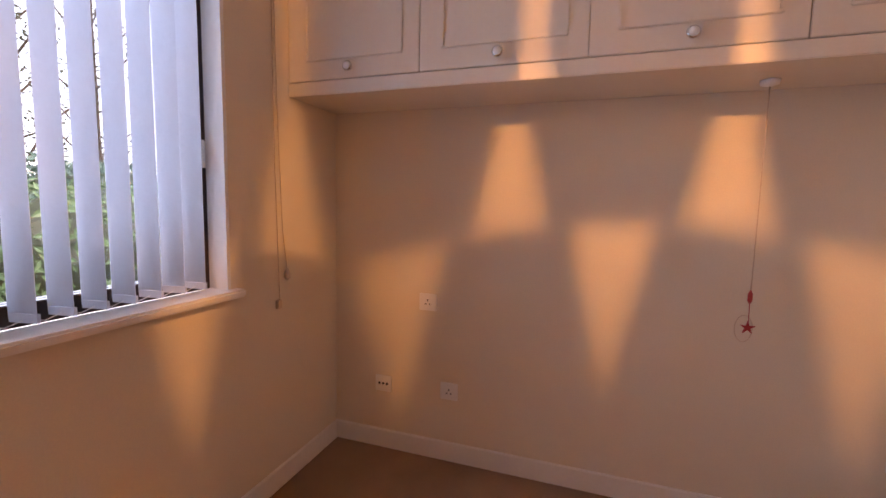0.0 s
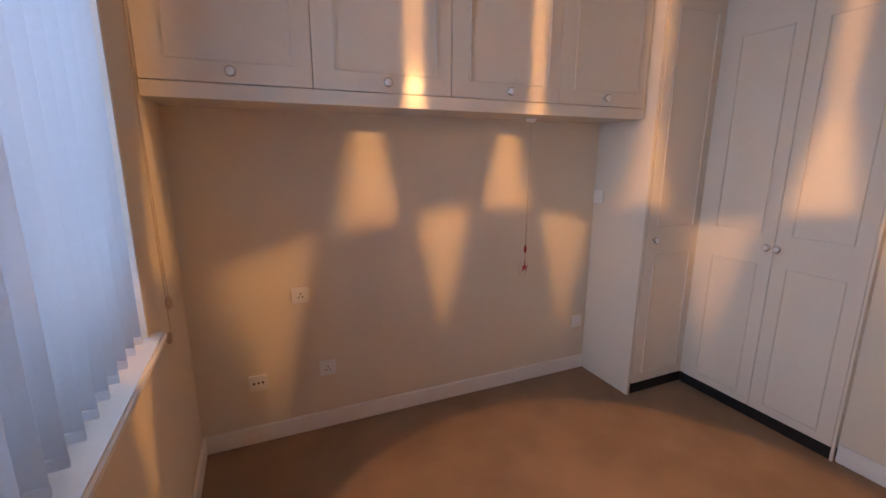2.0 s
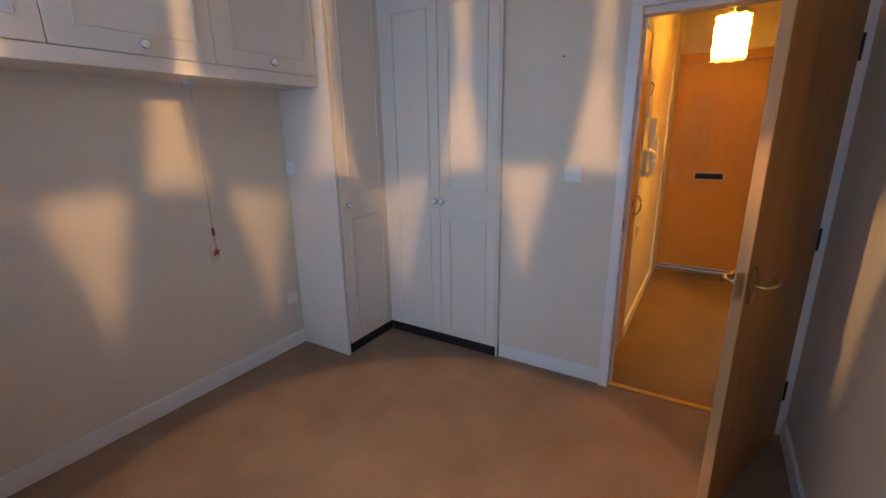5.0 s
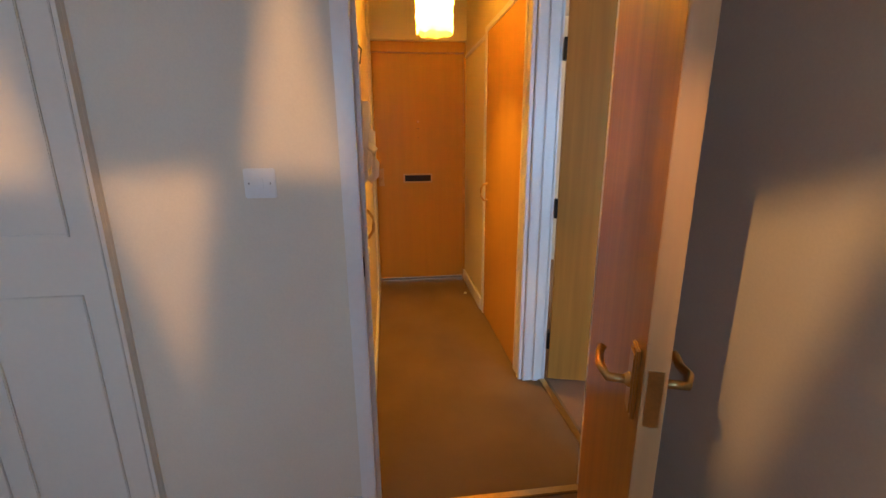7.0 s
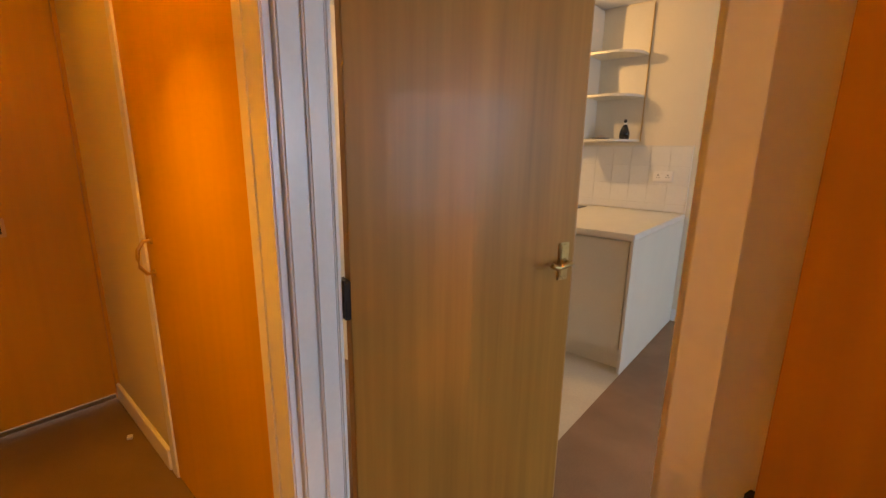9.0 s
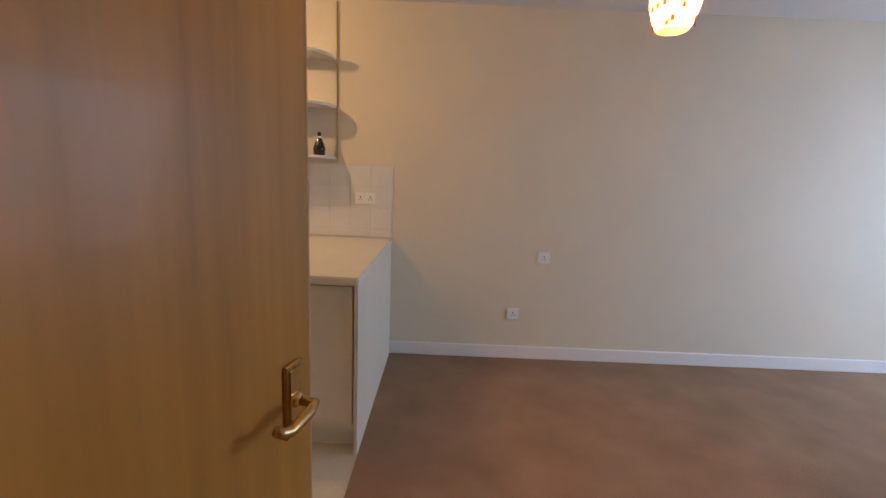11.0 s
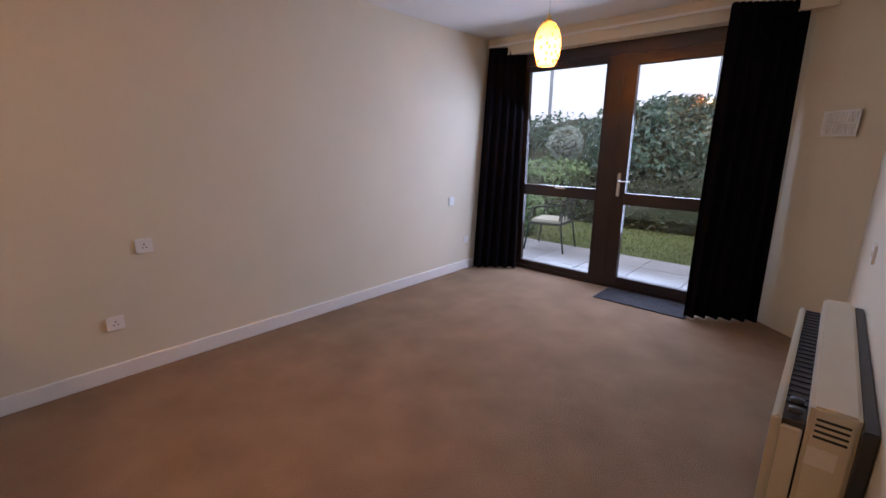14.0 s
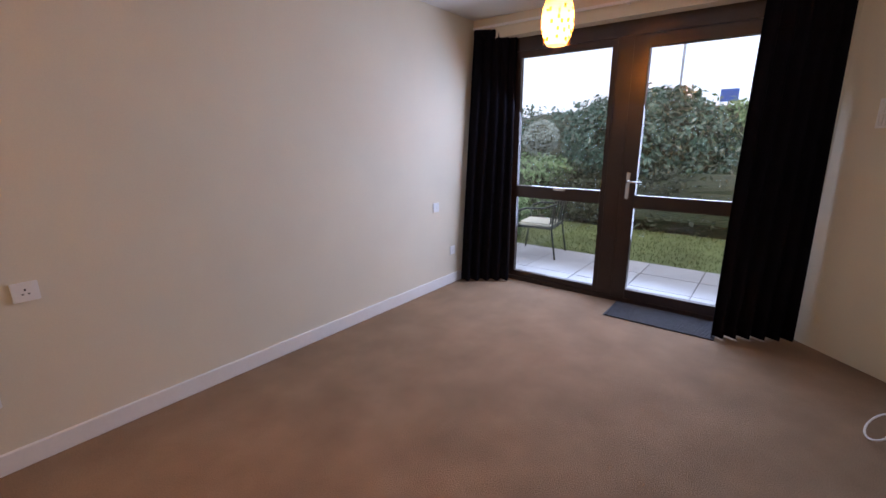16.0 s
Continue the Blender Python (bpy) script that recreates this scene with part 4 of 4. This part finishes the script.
M_LEAFB = mat("fresh_green_leaf", (0.14, 0.26, 0.12), 0.5, 0.4, 3.0, 30.0, 0.0)
M_TWIG = mat("brown_bark", (0.09, 0.065, 0.045), 0.9, 0.3, 20.0, 90.0, 0.5)
M_IRON = mat("dark_green_metal", (0.02, 0.035, 0.03), 0.45, 0.15, 30.0, 120.0, 0.05)
M_CUSHION = mat("cream_cushion_cloth", (0.70, 0.70, 0.58), 0.9, 0.06, 12.0, 200.0, 0.3)
M_GALV = mat("grey_lamp_post", (0.30, 0.36, 0.42), 0.5, 0.08)
M_SIGN = mat("blue_sign_enamel", (0.03, 0.12, 0.45), 0.4, 0.08)
G = -0.08
solid("ground", boxes((-400, 400, -400, 400, G - 0.6, G - 0.06)), M_SOIL, "dark garden soil reaching the distance", "ground")
solid("lawn", boxes((-4.95, -2.82, -14, 4, G - 0.05, G - 0.015)), M_LAWN, "short mown green lawn", "lawn")
slabs = thing("pavement", "pale concrete paving slabs outside the patio doors", "patio", pose(0, 0, G), kind="structure")
part("bedding", box(-2.82, -1.26, -14, 4, -0.1, -0.012), M_SOIL, slabs, "dark mortar bed")
slab_me = to_mesh("slab", box(0.004, 0.516, 0.004, 0.596, -0.05, 0.0, 0.004), M_SLAB)
for i in range(3):
    for j in range(17):
        piece("slab", slab_me, slabs, (-2.82 + i * 0.52, -9.6 + j * 0.6, random.uniform(-0.003, 0.003)))

rng = np.random.default_rng(7)


def leaf_cloud(points, normals, size, spread):
    """One mesh of small pointed leaves at the points, tilted at random round their normals."""
    n = len(points)
    t = rng.normal(size=(n, 3))
    nn = normals + rng.normal(size=(n, 3)) * spread
    nn /= np.linalg.norm(nn, axis=1, keepdims=True)
    u = np.cross(nn, t)
    u /= np.linalg.norm(u, axis=1, keepdims=True) + 1e-9
    v = np.cross(nn, u)
    s = size * rng.uniform(0.6, 1.3, size=(n, 1))
    quad = np.stack([points - u * s, points + v * s * 0.45 + nn * s * 0.15, points + u * s, points - v * s * 0.45 + nn * s * 0.15], 1).reshape(-1, 3)
    return quad.tolist(), [(4 * k, 4 * k + 1, 4 * k + 2, 4 * k + 3) for k in range(n)]


def bumpy(p, amp):
    return 1 + amp * (math.sin(3.1 * p[0] + 1.7 * p[2]) * math.sin(2.7 * p[1] + 2.2) + 0.6 * math.sin(7 * p[0] + 5 * p[1] + 6 * p[2]))


def bush(name, label, category, centre, radii, n, size, material, square=0.0, trunk=True):
    """A shrub: stems, an added dark core for the shade inside and a ragged skin of leaves."""
    b = thing(name, label, category, pose(*centre))
    d = rng.normal(size=(n, 3))
    d /= np.linalg.norm(d, axis=1, keepdims=True)
    if square:
        d = np.sign(d) * np.abs(d) ** (1 - square)
    lump = np.array([bumpy(q * 2.2, 0.10) for q in d])[:, None]
    depth = 1 - np.abs(rng.normal(size=(n, 1))) * 0.11
    verts, faces = leaf_cloud(d * np.array(radii) * lump * depth, d, size, 0.8)
    me = bpy.data.meshes.new("crown")
    me.from_pydata(verts, [], faces)
    me.materials.append(material)
    crown = new("crown", me)
    crown.parent = b
    # solid core added against see-through gaps, dark like the shade inside
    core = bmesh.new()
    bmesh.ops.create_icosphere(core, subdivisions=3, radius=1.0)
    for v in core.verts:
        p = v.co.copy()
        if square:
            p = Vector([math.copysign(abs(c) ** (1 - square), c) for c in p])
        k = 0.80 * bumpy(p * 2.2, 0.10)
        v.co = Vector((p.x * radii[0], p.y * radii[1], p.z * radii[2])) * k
    part("shade_core", core, M_LEAFD, b, "solid dark core added for the shade between the leaves")
    if trunk:
        foot = G - 0.06 - centre[2]
        for k in range(3):
            a = 2.1 * k
            part("stem", tube([(0.12 * math.cos(a), 0.12 * math.sin(a), foot), (0.2 * math.cos(a), 0.2 * math.sin(a), foot * 0.5), (0.3 * radii[0] * math.cos(a), 0.3 * radii[1] * math.sin(a), 0)], 0.03, 7), M_TWIG, b)
    return b


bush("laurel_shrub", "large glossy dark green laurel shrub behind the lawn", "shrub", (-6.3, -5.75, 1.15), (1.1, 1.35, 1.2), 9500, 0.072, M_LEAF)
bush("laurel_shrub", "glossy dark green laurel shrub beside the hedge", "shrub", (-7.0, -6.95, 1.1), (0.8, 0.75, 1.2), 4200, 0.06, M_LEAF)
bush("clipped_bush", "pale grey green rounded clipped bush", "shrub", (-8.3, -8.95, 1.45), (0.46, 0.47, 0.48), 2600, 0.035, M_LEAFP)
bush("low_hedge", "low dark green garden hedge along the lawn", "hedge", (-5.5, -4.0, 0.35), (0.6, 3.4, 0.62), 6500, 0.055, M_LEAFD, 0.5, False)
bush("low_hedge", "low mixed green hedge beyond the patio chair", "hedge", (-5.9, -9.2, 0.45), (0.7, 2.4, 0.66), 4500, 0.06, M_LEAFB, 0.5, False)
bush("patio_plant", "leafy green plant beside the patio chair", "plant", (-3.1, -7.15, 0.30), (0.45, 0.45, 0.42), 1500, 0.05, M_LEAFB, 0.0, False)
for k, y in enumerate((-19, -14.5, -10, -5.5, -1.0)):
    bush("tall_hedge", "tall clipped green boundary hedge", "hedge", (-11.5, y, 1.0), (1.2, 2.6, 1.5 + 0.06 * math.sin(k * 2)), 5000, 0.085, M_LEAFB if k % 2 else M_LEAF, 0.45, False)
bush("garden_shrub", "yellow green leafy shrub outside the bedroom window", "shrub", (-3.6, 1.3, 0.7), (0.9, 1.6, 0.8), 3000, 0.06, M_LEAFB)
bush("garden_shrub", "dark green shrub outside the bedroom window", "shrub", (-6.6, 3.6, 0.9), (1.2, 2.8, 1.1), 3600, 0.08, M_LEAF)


def bare_tree(x, y, h):
    t = thing("tree", "thin garden tree with sparse leaves against the sky", "tree", pose(x, y, G - 0.06))
    part("trunk", tube([(0, 0, 0), (0.05, 0.03, h * 0.3), (-0.04, 0.06, h * 0.6), (0.03, 0.0, h)], 0.06, 8), M_TWIG, t)
    pts = []
    for k in range(16):
        a, z = k * 2.4, h * (0.28 + 0.04 * k)
        r = 1.0 - 0.03 * k
        tip = (r * math.cos(a), r * math.sin(a), z + 0.7)
        part("limb", tube([(0, 0, z), (0.5 * tip[0], 0.5 * tip[1], z + 0.25), tip], 0.018, 6), M_TWIG, t)
        for f in np.linspace(0.2, 1.1, 80):
            pts.append([tip[0] * f + rng.normal() * 0.22, tip[1] * f + rng.normal() * 0.22, z + 0.7 * f + rng.normal() * 0.22])
    verts, faces = leaf_cloud(np.array(pts), rng.normal(size=(len(pts), 3)), 0.045, 1.0)
    me = bpy.data.meshes.new("crown")
    me.from_pydata(verts, [], faces)
    me.materials.append(M_LEAFD)
    new("crown", me).parent = t
    return t


for x, y, h in ((-7.5, 2.2, 5.5), (-9.0, 4.6, 6.2), (-8.2, 7.0, 5.8)):
    bare_tree(x, y, h)

# grass blades close to the patio
gp = np.column_stack([rng.uniform(-4.95, -2.85, 9000), rng.uniform(-8.5, -3.2, 9000), np.full(9000, G - 0.012)])
gh = rng.uniform(0.02, 0.05, (9000, 1))
ga = rng.uniform(0, math.pi, 9000)
gw = np.column_stack([np.cos(ga), np.sin(ga), np.zeros(9000)]) * 0.005
gt = gp + np.column_stack([rng.normal(size=9000) * 0.012, rng.normal(size=9000) * 0.012, gh[:, 0]])
me = bpy.data.meshes.new("grass")
me.from_pydata(np.stack([gp - gw, gp + gw, gt], 1).reshape(-1, 3).tolist(), [], [(3 * k, 3 * k + 1, 3 * k + 2) for k in range(9000)])
me.materials.append(M_LAWN)
tagged(new("grass", me), "short green grass blades on the lawn", "grass", "", "stuff")

# garden chair, facing south
gc = thing("garden_chair", "dark metal garden armchair with a cream seat cushion", "chair", pose(-2.46, -6.14, G, 0, 0, 8) @ Matrix.Diagonal((1.1, 1.1, 1.08, 1)))
for sx in (-0.24, 0.24):
    part("leg", tube([(sx * 1.1, -0.27, 0), (sx, -0.22, 0.36), (sx * 1.08, -0.20, 0.56)], 0.011), M_IRON, gc)
    part("leg", tube([(sx * 1.05, 0.26, 0), (sx, 0.20, 0.36), (sx, 0.25, 0.70)], 0.011), M_IRON, gc)
    part("armrest", tube([(sx * 1.08, -0.20, 0.56), (sx * 1.15, -0.10, 0.60), (sx * 1.15, 0.10, 0.61), (sx, 0.245, 0.66)], 0.013), M_IRON, gc)
part("seat", box(-0.24, 0.24, -0.23, 0.21, 0.355, 0.375, 0.006), M_IRON, gc)
back = bmesh.new()
for k in range(9):
    x = -0.22 + k * 0.055
    bmesh.ops.create_cube(back, size=1.0, matrix=Matrix.LocRotScale((x, 0.225 + 0.03 * math.cos(k * 0.8 - 3.2), 0.56), Euler((-0.14, 0, 0)), (0.05, 0.006, 0.28)))
part("backrest", back, M_IRON, gc)
part("back_rail", tube([(-0.24, 0.25, 0.70), (-0.12, 0.285, 0.725), (0.12, 0.285, 0.725), (0.24, 0.25, 0.70)], 0.012), M_IRON, gc)
cu = thing("seat_cushion", "cream padded seat cushion on the garden chair", "cushion", pose(-2.46, -6.15, G + 0.406, 0, 0, 8) @ Matrix.Diagonal((1.1, 1.1, 1, 1)))
part("pad", box(-0.21, 0.21, -0.21, 0.19, 0.0, 0.045, 0.018), M_CUSHION, cu)

for x, y, r, h in ((-14.0, -12.65, 0.07, 7.0), (-25.0, -8.7, 0.06, 9.0)):
    lp = thing("street_lamp", "grey street lamp post beyond the hedge", "street lamp", pose(x, y, G - 0.06))
    part("post", tube([(0, 0, 0), (0, 0, h * 0.5), (0, 0, h)], r, 12), M_GALV, lp)
    part("lantern", box(-0.5, 0.1, -0.12, 0.12, h, h + 0.12, 0.03), M_GALV, lp)
sg = thing("road_sign", "small blue road sign beyond the hedge", "sign", pose(-13.6, -5.25, G - 0.06))
part("pole", tube([(0, 0, 0), (0, 0, 1.5), (0, 0, 3.0)], 0.03, 8), M_GALV, sg)
part("sign_plate", box(0.031, 0.045, -0.24, 0.24, 2.68, 3.05, 0.004), M_SIGN, sg)
